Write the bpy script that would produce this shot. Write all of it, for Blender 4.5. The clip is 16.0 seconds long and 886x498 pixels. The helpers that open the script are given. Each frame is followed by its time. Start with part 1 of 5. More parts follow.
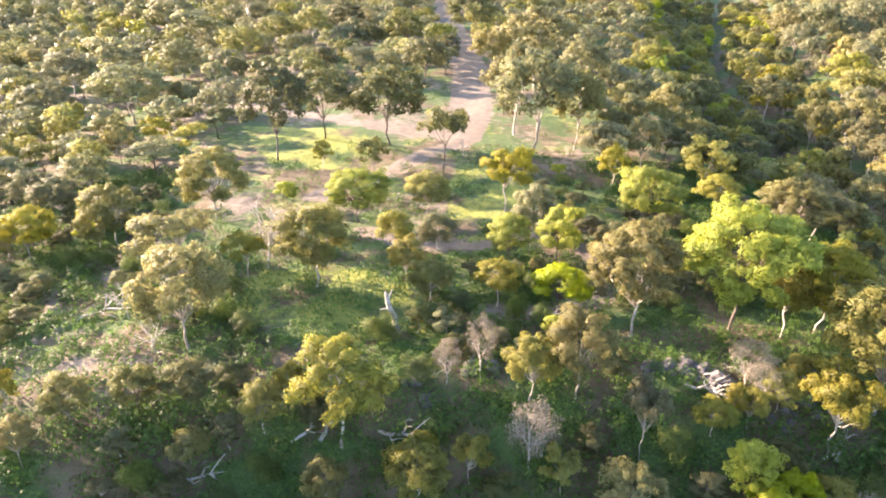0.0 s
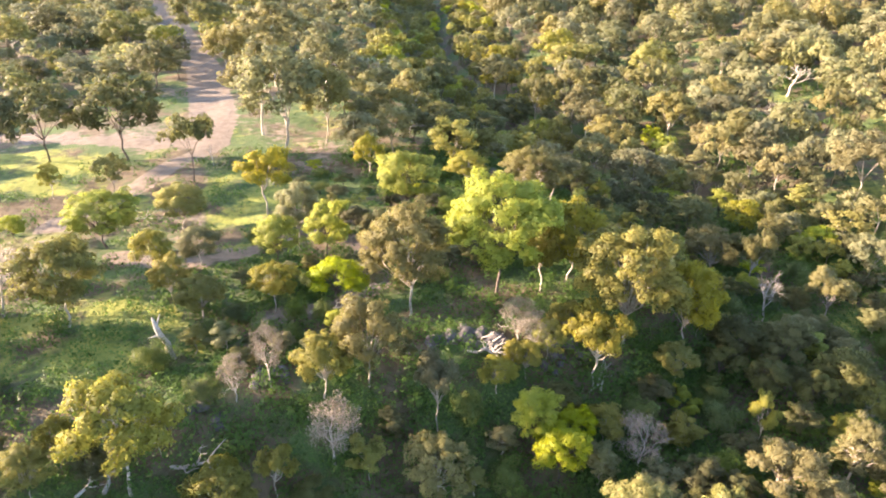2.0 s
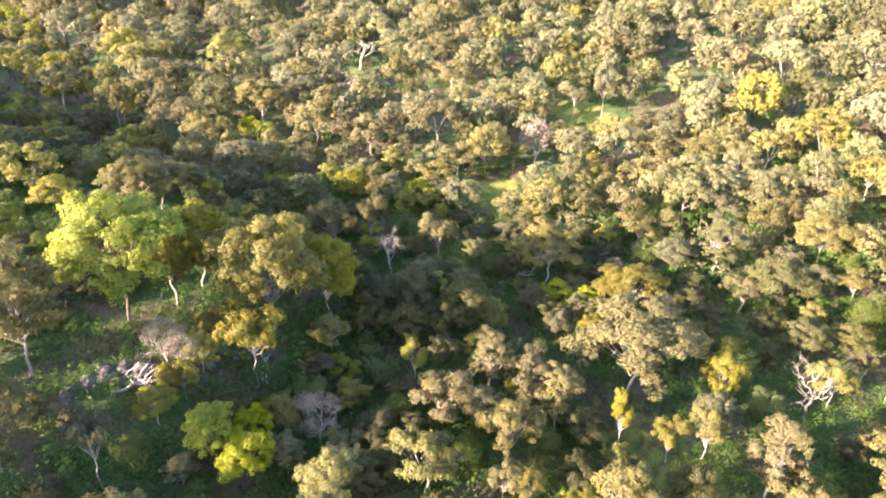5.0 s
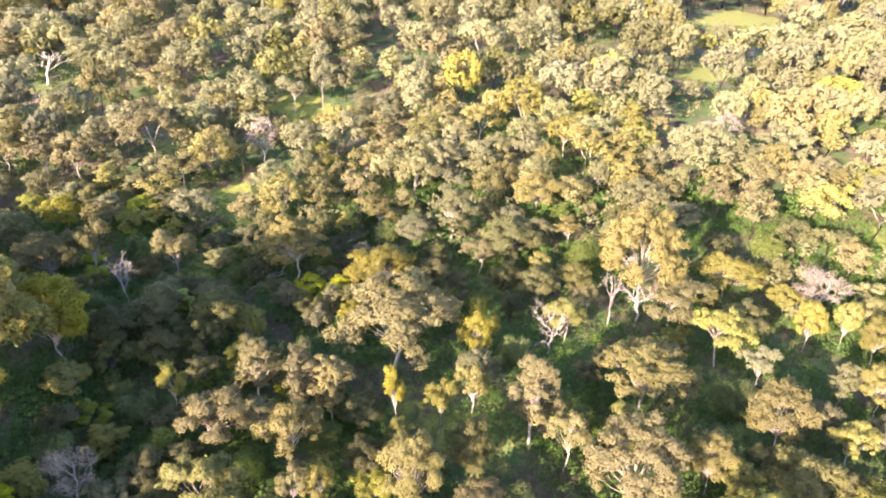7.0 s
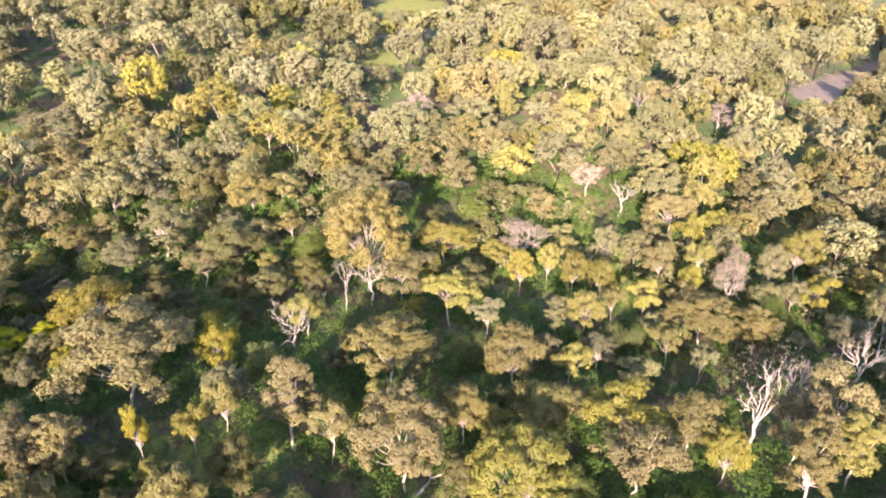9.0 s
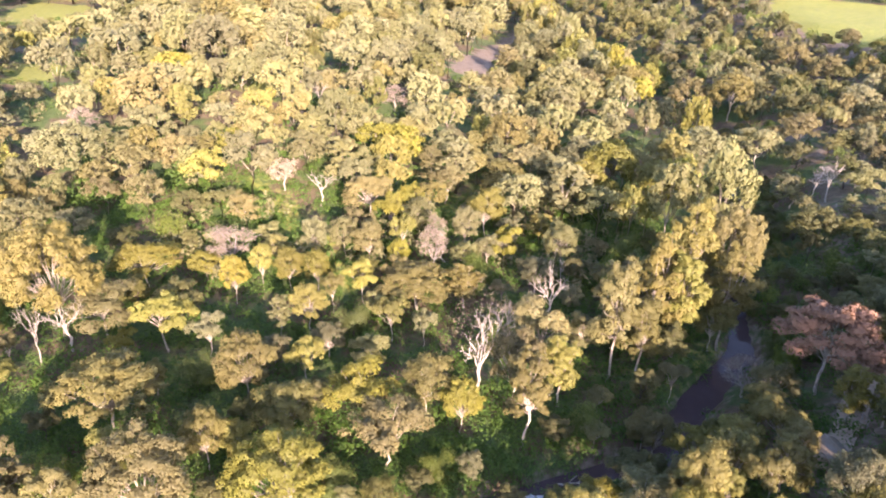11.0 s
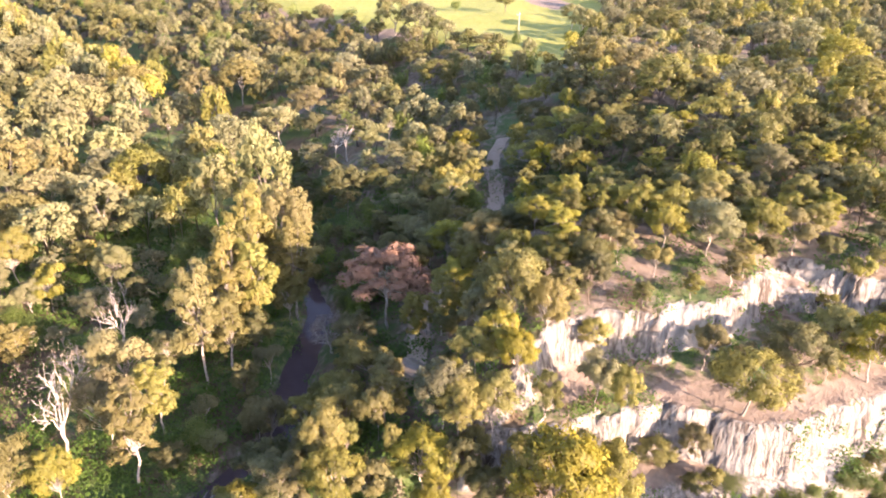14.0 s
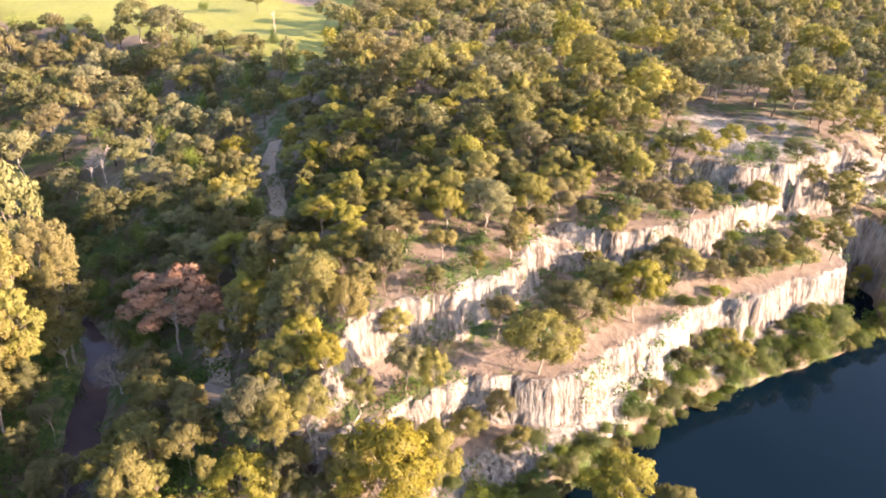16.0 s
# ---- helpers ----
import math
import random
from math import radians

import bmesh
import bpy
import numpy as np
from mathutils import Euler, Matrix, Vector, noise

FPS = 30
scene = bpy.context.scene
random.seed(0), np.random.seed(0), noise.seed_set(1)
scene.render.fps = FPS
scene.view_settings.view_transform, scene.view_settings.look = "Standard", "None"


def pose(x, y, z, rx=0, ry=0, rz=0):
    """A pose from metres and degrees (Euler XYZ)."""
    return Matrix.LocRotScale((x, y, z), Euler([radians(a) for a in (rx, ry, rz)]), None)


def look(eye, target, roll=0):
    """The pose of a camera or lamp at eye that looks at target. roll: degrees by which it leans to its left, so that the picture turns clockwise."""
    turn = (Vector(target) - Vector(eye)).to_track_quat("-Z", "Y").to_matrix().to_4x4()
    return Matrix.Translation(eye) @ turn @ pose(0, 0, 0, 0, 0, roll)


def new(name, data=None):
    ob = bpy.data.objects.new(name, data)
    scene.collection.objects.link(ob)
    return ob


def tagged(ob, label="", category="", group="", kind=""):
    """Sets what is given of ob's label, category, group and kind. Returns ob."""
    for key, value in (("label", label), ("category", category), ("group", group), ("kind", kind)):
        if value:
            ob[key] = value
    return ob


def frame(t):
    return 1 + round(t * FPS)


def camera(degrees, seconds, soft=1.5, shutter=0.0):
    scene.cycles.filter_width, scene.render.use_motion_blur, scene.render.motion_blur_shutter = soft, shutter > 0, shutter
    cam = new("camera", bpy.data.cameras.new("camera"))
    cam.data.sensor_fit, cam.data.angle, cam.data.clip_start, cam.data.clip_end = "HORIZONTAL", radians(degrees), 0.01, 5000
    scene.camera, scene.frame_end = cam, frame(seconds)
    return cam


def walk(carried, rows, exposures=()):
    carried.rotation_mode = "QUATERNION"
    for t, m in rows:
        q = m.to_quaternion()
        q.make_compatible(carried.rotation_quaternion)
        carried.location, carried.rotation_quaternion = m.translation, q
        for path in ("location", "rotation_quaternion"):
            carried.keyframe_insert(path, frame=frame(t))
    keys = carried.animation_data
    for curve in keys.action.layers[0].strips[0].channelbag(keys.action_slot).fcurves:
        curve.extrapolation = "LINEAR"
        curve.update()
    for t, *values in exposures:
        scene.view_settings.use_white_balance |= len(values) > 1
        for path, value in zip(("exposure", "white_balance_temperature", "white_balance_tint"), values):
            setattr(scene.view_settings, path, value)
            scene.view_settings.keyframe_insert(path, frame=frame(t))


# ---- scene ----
cam = camera(63.78, 16.0, soft=1.95)
# seconds, place, heading, tilt and roll of a drone that turns where it hovers
ROWS = [
    (0.0, 0.00, -0.00, 60.00, -0.00, -26.68, 1.21),
    (0.5, -0.09, 0.01, 60.02, -5.19, -26.71, 1.24),
    (1.0, -0.18, 0.01, 60.03, -10.35, -26.73, 1.27),
    (1.5, -0.26, 0.03, 60.03, -15.50, -26.74, 1.28),
    (2.0, -0.33, 0.04, 60.04, -20.69, -26.73, 1.31),
    (2.5, -0.38, 0.04, 60.04, -25.88, -26.75, 1.28),
    (3.0, -0.43, 0.04, 60.04, -31.23, -26.72, 1.27),
    (5.5, -0.61, 0.12, 60.17, -58.93, -26.88, 1.31),
    (6.0, -0.63, 0.09, 60.09, -64.46, -26.89, 1.25),
    (6.5, -0.64, 0.06, 60.01, -70.07, -26.85, 1.23),
    (7.0, -0.65, 0.04, 59.92, -75.89, -26.81, 1.29),
    (7.5, -0.65, 0.02, 59.82, -81.97, -26.76, 1.26),
    (8.0, -0.66, 0.01, 59.72, -88.03, -26.71, 1.21),
    (8.5, -0.67, 0.02, 59.62, -94.08, -26.70, 1.19),
    (9.0, -0.70, 0.02, 59.53, -100.15, -26.69, 1.15),
    (11.5, -0.91, 0.06, 59.40, -132.19, -26.65, 1.27),
    (12.0, -0.97, 0.09, 59.53, -138.67, -26.70, 1.23),
    (12.5, -1.04, 0.11, 59.68, -145.15, -26.75, 1.23),
    (13.0, -1.09, 0.12, 59.83, -151.24, -26.77, 1.22),
    (13.5, -1.10, 0.12, 59.98, -157.83, -26.77, 1.22),
    (14.0, -1.08, 0.12, 60.13, -163.81, -26.75, 1.24),
    (14.5, -1.04, 0.13, 60.27, -169.13, -26.72, 1.26),
    (15.0, -0.99, 0.15, 60.42, -173.95, -26.72, 1.30),
    (15.5, -0.93, 0.18, 60.56, -178.90, -26.73, 1.29),
    (16.0, -0.87, 0.20, 60.71, -182.67, -26.79, 1.27),
]


def drone(x, y, z, yaw, pitch, roll):
    ahead = Vector((-math.sin(radians(yaw)) * math.cos(radians(pitch)), math.cos(radians(yaw)) * math.cos(radians(pitch)), math.sin(radians(pitch))))
    return look((x, y, z), Vector((x, y, z)) + ahead, roll)


walk(cam, [(t, drone(*row)) for t, *row in ROWS], [(0, 3.1, 6350, 17), (3, 2.95, 6550, 16), (6, 2.95, 5850, 25), (9, 2.4, 5850, 26), (13, 2.75, 6250, 30), (14.5, 2.82, 6500, 30), (16, 2.62, 6800, 27)])

# ---------------------------------------------------------------- light
SUN_HEADING, SUN_HEIGHT = 291.0, 17.0          # clockwise from +y, and above the horizon, in degrees
world = bpy.data.worlds.new("sky")
scene.world = world
world.use_nodes = True
sky = world.node_tree.nodes.new("ShaderNodeTexSky")
sky.sky_type, sky.sun_disc = "NISHITA", False
sky.sun_elevation, sky.sun_rotation = radians(SUN_HEIGHT), radians(SUN_HEADING)
sky.air_density, sky.dust_density = 1.0, 1.5
world.node_tree.links.new(sky.outputs[0], world.node_tree.nodes["Background"].inputs[0])
world.node_tree.nodes["Background"].inputs[1].default_value = 0.108
sun_data = bpy.data.lights.new("sun", "SUN")
sun_data.energy, sun_data.angle, sun_data.color = 4.5, radians(0.6), (1.0, 0.755, 0.525)
a, e = radians(SUN_HEADING), radians(SUN_HEIGHT)
toward = Vector((math.sin(a) * math.cos(e), math.cos(a) * math.cos(e), math.sin(e)))
sun = new("sun", sun_data)
sun.matrix_world = look(toward * 500, (0, 0, 0))
scene.view_settings.exposure = 2.3


# ---------------------------------------------------------------- materials
class Mat:
    """A node material and short ways to add nodes to it."""

    def __init__(self, name, rough=0.8, metal=0.0):
        self.m = bpy.data.materials.new(name)
        self.m.use_nodes = True
        self.t = self.m.node_tree
        self.b = self.t.nodes["Principled BSDF"]
        self.b.inputs["Roughness"].default_value = rough
        self.b.inputs["Metallic"].default_value = metal

    def put(self, value, socket):
        if isinstance(value, bpy.types.NodeSocket):
            self.t.links.new(value, socket)
        elif isinstance(value, (int, float)):
            socket.default_value = value
        else:
            socket.default_value = (*value, 1.0) if len(value) == 3 and socket.type == "RGBA" else value

    def noise(self, size, detail=4.0, vector=None, rough=0.6):
        n = self.t.nodes.new("ShaderNodeTexNoise")
        n.inputs["Scale"].default_value, n.inputs["Detail"].default_value, n.inputs["Roughness"].default_value = 1.0 / size, detail, rough
        if vector is None:
            vector = self.place()
        self.t.links.new(vector, n.inputs["Vector"])
        return n.outputs["Fac"]

    def place(self):
        return self.t.nodes.new("ShaderNodeNewGeometry").outputs["Position"]

    def math(self, op, x, y=0.0, z=0.0):
        n = self.t.nodes.new("ShaderNodeMath")
        n.operation = op
        self.put(x, n.inputs[0]), self.put(y, n.inputs[1]), self.put(z, n.inputs[2])
        return n.outputs[0]

    def span(self, value, lo, hi, to_lo=0.0, to_hi=1.0):
        n = self.t.nodes.new("ShaderNodeMapRange")
        for k, v in enumerate((value, lo, hi, to_lo, to_hi)):
            self.put(v, n.inputs[k])
        return n.outputs[0]

    def mix(self, fac, x, y):
        n = self.t.nodes.new("ShaderNodeMix")
        n.data_type = "RGBA"
        self.put(fac, n.inputs[0]), self.put(x, n.inputs[6]), self.put(y, n.inputs[7])
        return n.outputs[2]

    def vary(self, colour, hue=0.5, sat=1.0, val=1.0):
        n = self.t.nodes.new("ShaderNodeHueSaturation")
        self.put(hue, n.inputs["Hue"]), self.put(sat, n.inputs["Saturation"]), self.put(val, n.inputs["Value"]), self.put(colour, n.inputs["Color"])
        return n.outputs[0]

    def bump(self, height, strength, depth):
        n = self.t.nodes.new("ShaderNodeBump")
        n.inputs["Strength"].default_value, n.inputs["Distance"].default_value = strength, depth
        self.t.links.new(height, n.inputs["Height"])
        self.t.links.new(n.outputs[0], self.b.inputs["Normal"])

    def colour(self, c):
        self.put(c, self.b.inputs["Base Color"])
        return self

    def own(self, what):
        return self.t.nodes.new("ShaderNodeObjectInfo").outputs[what]

    def island(self):
        return self.t.nodes.new("ShaderNodeNewGeometry").outputs["Random Per Island"]


def leaf_material(name, colour, warm, through_leaf=0.45):
    """Leaves: two tones by the spray, a drift by the tree, and some light let through."""
    k = Mat(name, 0.55)
    tone = k.mix(k.span(k.island(), 0, 1, 0.25, 0.75), colour, warm)
    tone = k.mix(k.span(k.noise(1.6, 2), 0.35, 0.7), tone, k.vary(tone, 0.5, 0.92, 1.2))
    drift = k.t.nodes.new("ShaderNodeAttribute")
    drift.attribute_name = "tone"
    tree = k.math("FRACT", k.math("ADD", k.own("Random"), drift.outputs["Fac"]))
    tone = k.vary(tone, k.span(tree, 0, 1, 0.492, 0.508), k.span(k.math("FRACT", k.math("MULTIPLY", tree, 3.7)), 0, 1, 0.85, 1.1), k.span(k.math("FRACT", k.math("MULTIPLY", tree, 7.31)), 0, 1, 0.72, 1.15))
    k.colour(tone)
    k.b.inputs["Specular IOR Level"].default_value = 0.25
    k.b.inputs["Diffuse Roughness"].default_value = 1.0
    glow = k.t.nodes.new("ShaderNodeBsdfTranslucent")
    k.t.links.new(tone, glow.inputs[0])
    both = k.t.nodes.new("ShaderNodeMixShader")
    both.inputs[0].default_value = through_leaf
    k.t.links.new(k.b.outputs[0], both.inputs[1]), k.t.links.new(glow.outputs[0], both.inputs[2])
    k.t.links.new(both.outputs[0], k.t.nodes["Material Output"].inputs[0])
    return k.m


def bark_material(name, pale, dark):
    k = Mat(name, 0.8)
    streak = k.noise(0.35, 4)
    tone = k.mix(k.span(streak, 0.4, 0.65), pale, dark)
    k.colour(k.vary(tone, 0.5, 1.0, k.span(k.own("Random"), 0, 1, 0.7, 1.15)))
    k.bump(streak, 0.5, 0.05)
    return k.m


def ground_material():
    k = Mat("ground_cover", 0.95)
    mask = k.t.nodes.new("ShaderNodeAttribute")
    mask.attribute_name = "cover"
    parts = k.t.nodes.new("ShaderNodeSeparateColor")
    k.t.links.new(mask.outputs["Color"], parts.inputs[0])
    bare, lush, cliff = parts.outputs
    wide, mid, fine = k.noise(9.0, 5), k.noise(1.6, 5), k.noise(0.25, 3)
    litter = k.mix(k.span(mid, 0.35, 0.65), (0.085, 0.062, 0.036), (0.14, 0.105, 0.062))
    herb = k.mix(k.span(mid, 0.3, 0.7), (0.03, 0.065, 0.014), (0.058, 0.10, 0.021))
    herb = k.mix(k.span(fine, 0.4, 0.7), herb, (0.09, 0.12, 0.035))
    grass = k.mix(k.span(mid, 0.3, 0.7), (0.155, 0.18, 0.028), (0.235, 0.245, 0.05))
    soil = k.mix(k.span(mid, 0.3, 0.7), (0.135, 0.103, 0.078), (0.22, 0.178, 0.138))
    floor = k.mix(k.span(wide, 0.45, 0.55), litter, herb)
    floor = k.mix(k.span(k.math("ADD", lush, k.math("MULTIPLY", k.math("SUBTRACT", mid, 0.5), 0.9)), 0.35, 0.6), floor, grass)
    floor = k.mix(k.span(k.math("ADD", bare, k.math("MULTIPLY", k.math("SUBTRACT", mid, 0.5), 1.0)), 0.4, 0.6), floor, soil)
    squash = k.t.nodes.new("ShaderNodeVectorMath")
    squash.operation = "MULTIPLY"
    k.t.links.new(k.place(), squash.inputs[0])
    squash.inputs[1].default_value = (1.0, 1.0, 0.12)
    streak = k.noise(0.55, 6, squash.outputs[0])
    # streaked rock colour, its dark tone strengthened to suggest shade in the flutes
    rock = k.mix(k.span(streak, 0.4, 0.65), (0.245, 0.235, 0.21), (0.085, 0.07, 0.056))
    rock = k.mix(k.span(wide, 0.5, 0.65), rock, (0.285, 0.275, 0.25))
    # dark slits in colour only, painting shaded cracks into the cliff
    slit_shade = k.noise(1.3, 4, squash.outputs[0])
    rock = k.mix(k.span(slit_shade, 0.60, 0.66), rock, (0.06, 0.048, 0.038))
    floor = k.mix(k.span(k.math("ADD", cliff, k.math("MULTIPLY", k.math("SUBTRACT", mid, 0.5), 0.7)), 0.4, 0.6), floor, rock)
    k.colour(floor)
    rough = k.math("ADD", mid, k.math("MULTIPLY", fine, 0.4))
    k.bump(k.math("ADD", rough, k.math("MULTIPLY", k.math("MULTIPLY", streak, cliff), 2.2)), 0.8, 0.4)
    return k.m


def water_material():
    """Deep blue-black river water, turning muddy in the shallow creek to the east."""
    k = Mat("river_water", 0.04)
    where = k.t.nodes.new("ShaderNodeSeparateXYZ")
    k.t.links.new(k.place(), where.inputs[0])
    deep = k.mix(k.noise(14, 2), (0.0008, 0.005, 0.011), (0.0015, 0.008, 0.015))
    mud = k.mix(k.noise(2.5, 3), (0.055, 0.040, 0.042), (0.095, 0.070, 0.072))
    k.colour(k.mix(k.span(where.outputs[0], 14, 30), deep, mud))
    k.b.inputs["IOR"].default_value = 1.2
    k.bump(k.noise(0.9, 3), 0.06, 0.05)
    return k.m


def plain_material(name, low, high, size, rough=0.85, depth=0.05):
    k = Mat(name, rough)
    n = k.noise(size, 5)
    k.colour(k.vary(k.mix(k.span(n, 0.35, 0.65), low, high), 0.5, 1.0, k.span(k.own("Random"), 0, 1, 0.8, 1.15)))
    k.bump(n, 0.6, depth)
    return k.m


LEAF = {
    "t": leaf_material("grey_green_leaves", (0.178, 0.182, 0.08), (0.238, 0.238, 0.112)),
    "o": leaf_material("tan_olive_leaves", (0.19, 0.176, 0.06), (0.25, 0.226, 0.086)),
    "y": leaf_material("yellow_olive_leaves", (0.20, 0.198, 0.042), (0.275, 0.262, 0.064)),
    "Y": leaf_material("golden_green_leaves", (0.22, 0.208, 0.028), (0.305, 0.28, 0.046)),
    "l": leaf_material("lime_green_leaves", (0.255, 0.30, 0.02), (0.35, 0.375, 0.034)),
    # dark olive leaves, also painting shade onto gums that stand in it
    "k": leaf_material("dark_olive_or_shaded_leaves", (0.11, 0.12, 0.04), (0.17, 0.165, 0.06)),
    "s": leaf_material("fresh_shrub_leaves", (0.09, 0.14, 0.03), (0.18, 0.21, 0.045)),
    "p": leaf_material("dry_grey_tan_twigs", (0.20, 0.165, 0.125), (0.28, 0.235, 0.18), 0.1),
    "r": leaf_material("russet_dead_leaves", (0.24, 0.135, 0.085), (0.32, 0.19, 0.13), 0.1),
    "c": leaf_material("conifer_needles", (0.06, 0.09, 0.02), (0.10, 0.14, 0.03)),
}
UNDER = leaf_material("undergrowth_leaves", (0.042, 0.105, 0.013), (0.11, 0.175, 0.022))
PALE_BARK = bark_material("pale_gum_bark", (0.43, 0.385, 0.325), (0.25, 0.205, 0.17))
DARK_BARK = bark_material("dark_gum_bark", (0.13, 0.10, 0.08), (0.06, 0.045, 0.035))
DEAD_WOOD = bark_material("bleached_dead_wood", (0.46, 0.42, 0.37), (0.27, 0.235, 0.20))
GROUND = ground_material()
WATER = water_material()
ROAD = plain_material("track_gravel", (0.28, 0.21, 0.15), (0.37, 0.29, 0.215), 0.8)
STONE = plain_material("lichened_stone", (0.065, 0.058, 0.057), (0.15, 0.134, 0.13), 0.5, 0.9, 0.1)


# ---------------------------------------------------------------- the lie of the land
CREEK = [(150, 420), (92, 245), (75, 135), (88, 84), (80, 50), (60, 15), (46, -15), (40, -43), (36, -59), (40, -72), (43, -86), (50, -95), (58, -106), (78, -135), (108, -165), (150, -190), (230, -235), (340, -310)]
RIVER = [(46, -15, 3), (20, -22, 14), (-8, -34, 17), (-35, -46, 21), (-46, -55, 21), (-56, -60, 21), (-75, -68, 21), (-90, -76, 21), (-115, -84, 21), (-160, -92, 21), (-330, -110, 21)]
CLIFF = [(14, -56), (5, -66), (-1, -72), (-9, -76), (-14, -80), (-18, -87), (-24, -91), (-37, -91), (-44, -95), (-52, -101), (-64, -106), (-80, -115), (-104, -126), (-160, -140), (-330, -160)]
TOP_CLIFF = [(-44, -134), (-52, -132), (-62, -130), (-72, -127), (-84, -131), (-104, -142), (-160, -162)]
UPPER_CLIFF = [(-30, -124), (-42, -112), (-51, -106), (-60, -107), (-72, -114), (-92, -128), (-160, -150), (-330, -172)]
INLET = [(-69, -84), (-72, -94), (-76, -103)]
SCARP = [(-400, -80), (-120, 15), (-45, 38), (0, 42), (37, 43), (65, 55), (76, 92), (64, 135), (72, 200), (95, 300), (140, 430)]


def ease(a, b, v):
    k = min(1.0, max(0.0, (v - a) / (b - a)))
    return k * k * (3 - 2 * k)


def off_line(line, x, y):
    """Distance to a line, the side of it (plus: to the left of its way), and its third value there."""
    best, side, val = 1e18, 1, 0
    for p, q in zip(line, line[1:]):
        dx, dy = q[0] - p[0], q[1] - p[1]
        k = min(1.0, max(0.0, ((x - p[0]) * dx + (y - p[1]) * dy) / (dx * dx + dy * dy)))
        ex, ey = x - p[0] - k * dx, y - p[1] - k * dy
        d = ex * ex + ey * ey
        if d < best:
            best, side = d, 1 if dx * ey - dy * ex > 0 else -1
            val = p[2] + k * (q[2] - p[2]) if len(p) > 2 else 0
    return math.sqrt(best), side, val


def wob(x, y, size, seed=0.0):
    return noise.noise((x / size, y / size, seed))


def height(x, y):
    dc, east, _ = off_line(CREEK, x, y)
    dr, _, half = off_line(RIVER, x, y)
    dn, north, _ = off_line(SCARP, x, y)
    far = math.hypot(x, y)
    und = 0.9 * wob(x, y, 22) + 0.35 * wob(x, y, 6, 3.1)
    slim = max(ease(-62, -52, y), ease(-84, -93, y))
    bank = -1.2 + 2.4 * ease(1.0 - 0.8 * slim, 4.2 - 0.9 * slim, dc) + 2.6 * ease(-20, 10, y)                      # creek bed and its banks
    ds = dr - half
    if east > 0:                                               # the wooded flat beyond the creek
        h = bank + 16 * ease(8, 150, dc) + 6 * ease(200, 500, dc) + und * ease(4, 25, dc)
        if y < -100:
            h += 6 * ease(30, 120, dc) * ease(-100, -180, y)
    elif north > 0 and y > -60:                                # the terrace
        h = max(bank, 5 + (9.5 - 6 * ease(-30, -110, x)) * ease(0, 20, dn + 3 * wob(x, y, 14, 8.8))) + und * ease(2, 10, dn)
    elif y > -20 and dr > half and x > -300 and (y > 0 or ds > 12):
        h = min(5.0, bank + 4 * ease(6, 20, dc)) + 0.4 * und
        h = min(h, -2.0 + 0.5 * max(0.0, ds))
    else:                                                      # the hill with its cliffs
        flute = 2.7 * abs(wob(x, y, 4.0, 5.0)) + 0.9 * wob(x, y, 13, 1.0) + 1.3 * abs(wob(x, y, 1.9, 2.5))
        crest = 3.6 + 6.5 * ease(-20, -5, x)
        hr = -2.2 + 7.2 * ease(-3, 0.75 * crest, ds + 0.8 * wob(x, y, 4, 2.0))
        hr += 5.6 * ease(crest - 0.6, crest + 1.2, ds + flute - 0.9) + 1.8 * ease(crest + 1, crest + 12, ds)
        d2, up2, _ = off_line(CLIFF, x, y)
        d3, up3, _ = off_line(UPPER_CLIFF, x, y)
        d2, d3 = d2 * up2, d3 * up3
        broken = 0.9 + 5.0 * ease(0.08, 0.4, wob(x, y, 12, 40.0))       # where the cliff has slumped to a slope
        hr += 5.2 * ease(-broken, broken, d2 + flute - 1.0 + 1.6 * wob(x, y, 9, 7.0))
        broken = 1.2 + 5.0 * ease(0.1, 0.4, wob(x, y, 13, 44.0))
        hr += 6.0 * ease(-broken, broken, d3 + 1.3 * flute - 1.0 + 2.0 * wob(x, y, 10, 9.0)) * ease(-30, -40, x)
        d4, up4, _ = off_line(TOP_CLIFF, x, y)
        hr += 4.0 * ease(-1.0, 1.3, d4 * up4 + 1.2 * flute - 1.0 + 1.5 * wob(x, y, 8, 3.0)) * ease(-46, -54, x)
        hr += (6.5 - 2.5 * ease(-30, -50, x)) * ease(2, 60, d2)
        hr = min(hr, -1.5 + 24 * ease(2.6, 6.5, off_line(INLET, x, y)[0] + 0.7 * wob(x, y, 3, 6.1)))
        back = ease(-88, -110, y)
        hc = bank + 0.8 + 7 * ease(3, 20, dc) + 15 * ease(17 + 16 * back, 38 + 40 * back, dc)
        k = 2.5
        m = min(hr, hc)
        h = m - k * math.log(math.exp(-(hr - m) / k) + math.exp(-(hc - m) / k)) + und * ease(8, 30, ds) * ease(4, 25, dc)
    return h + 14 * ease(450, 1600, far)


def inside(x, y, ring):
    hit, n = False, len(ring)
    for k in range(n):
        (x1, y1), (x2, y2) = ring[k], ring[(k + 1) % n]
        if (y1 > y) != (y2 > y) and x < x1 + (y - y1) / (y2 - y1) * (x2 - x1):
            hit = not hit
    return hit


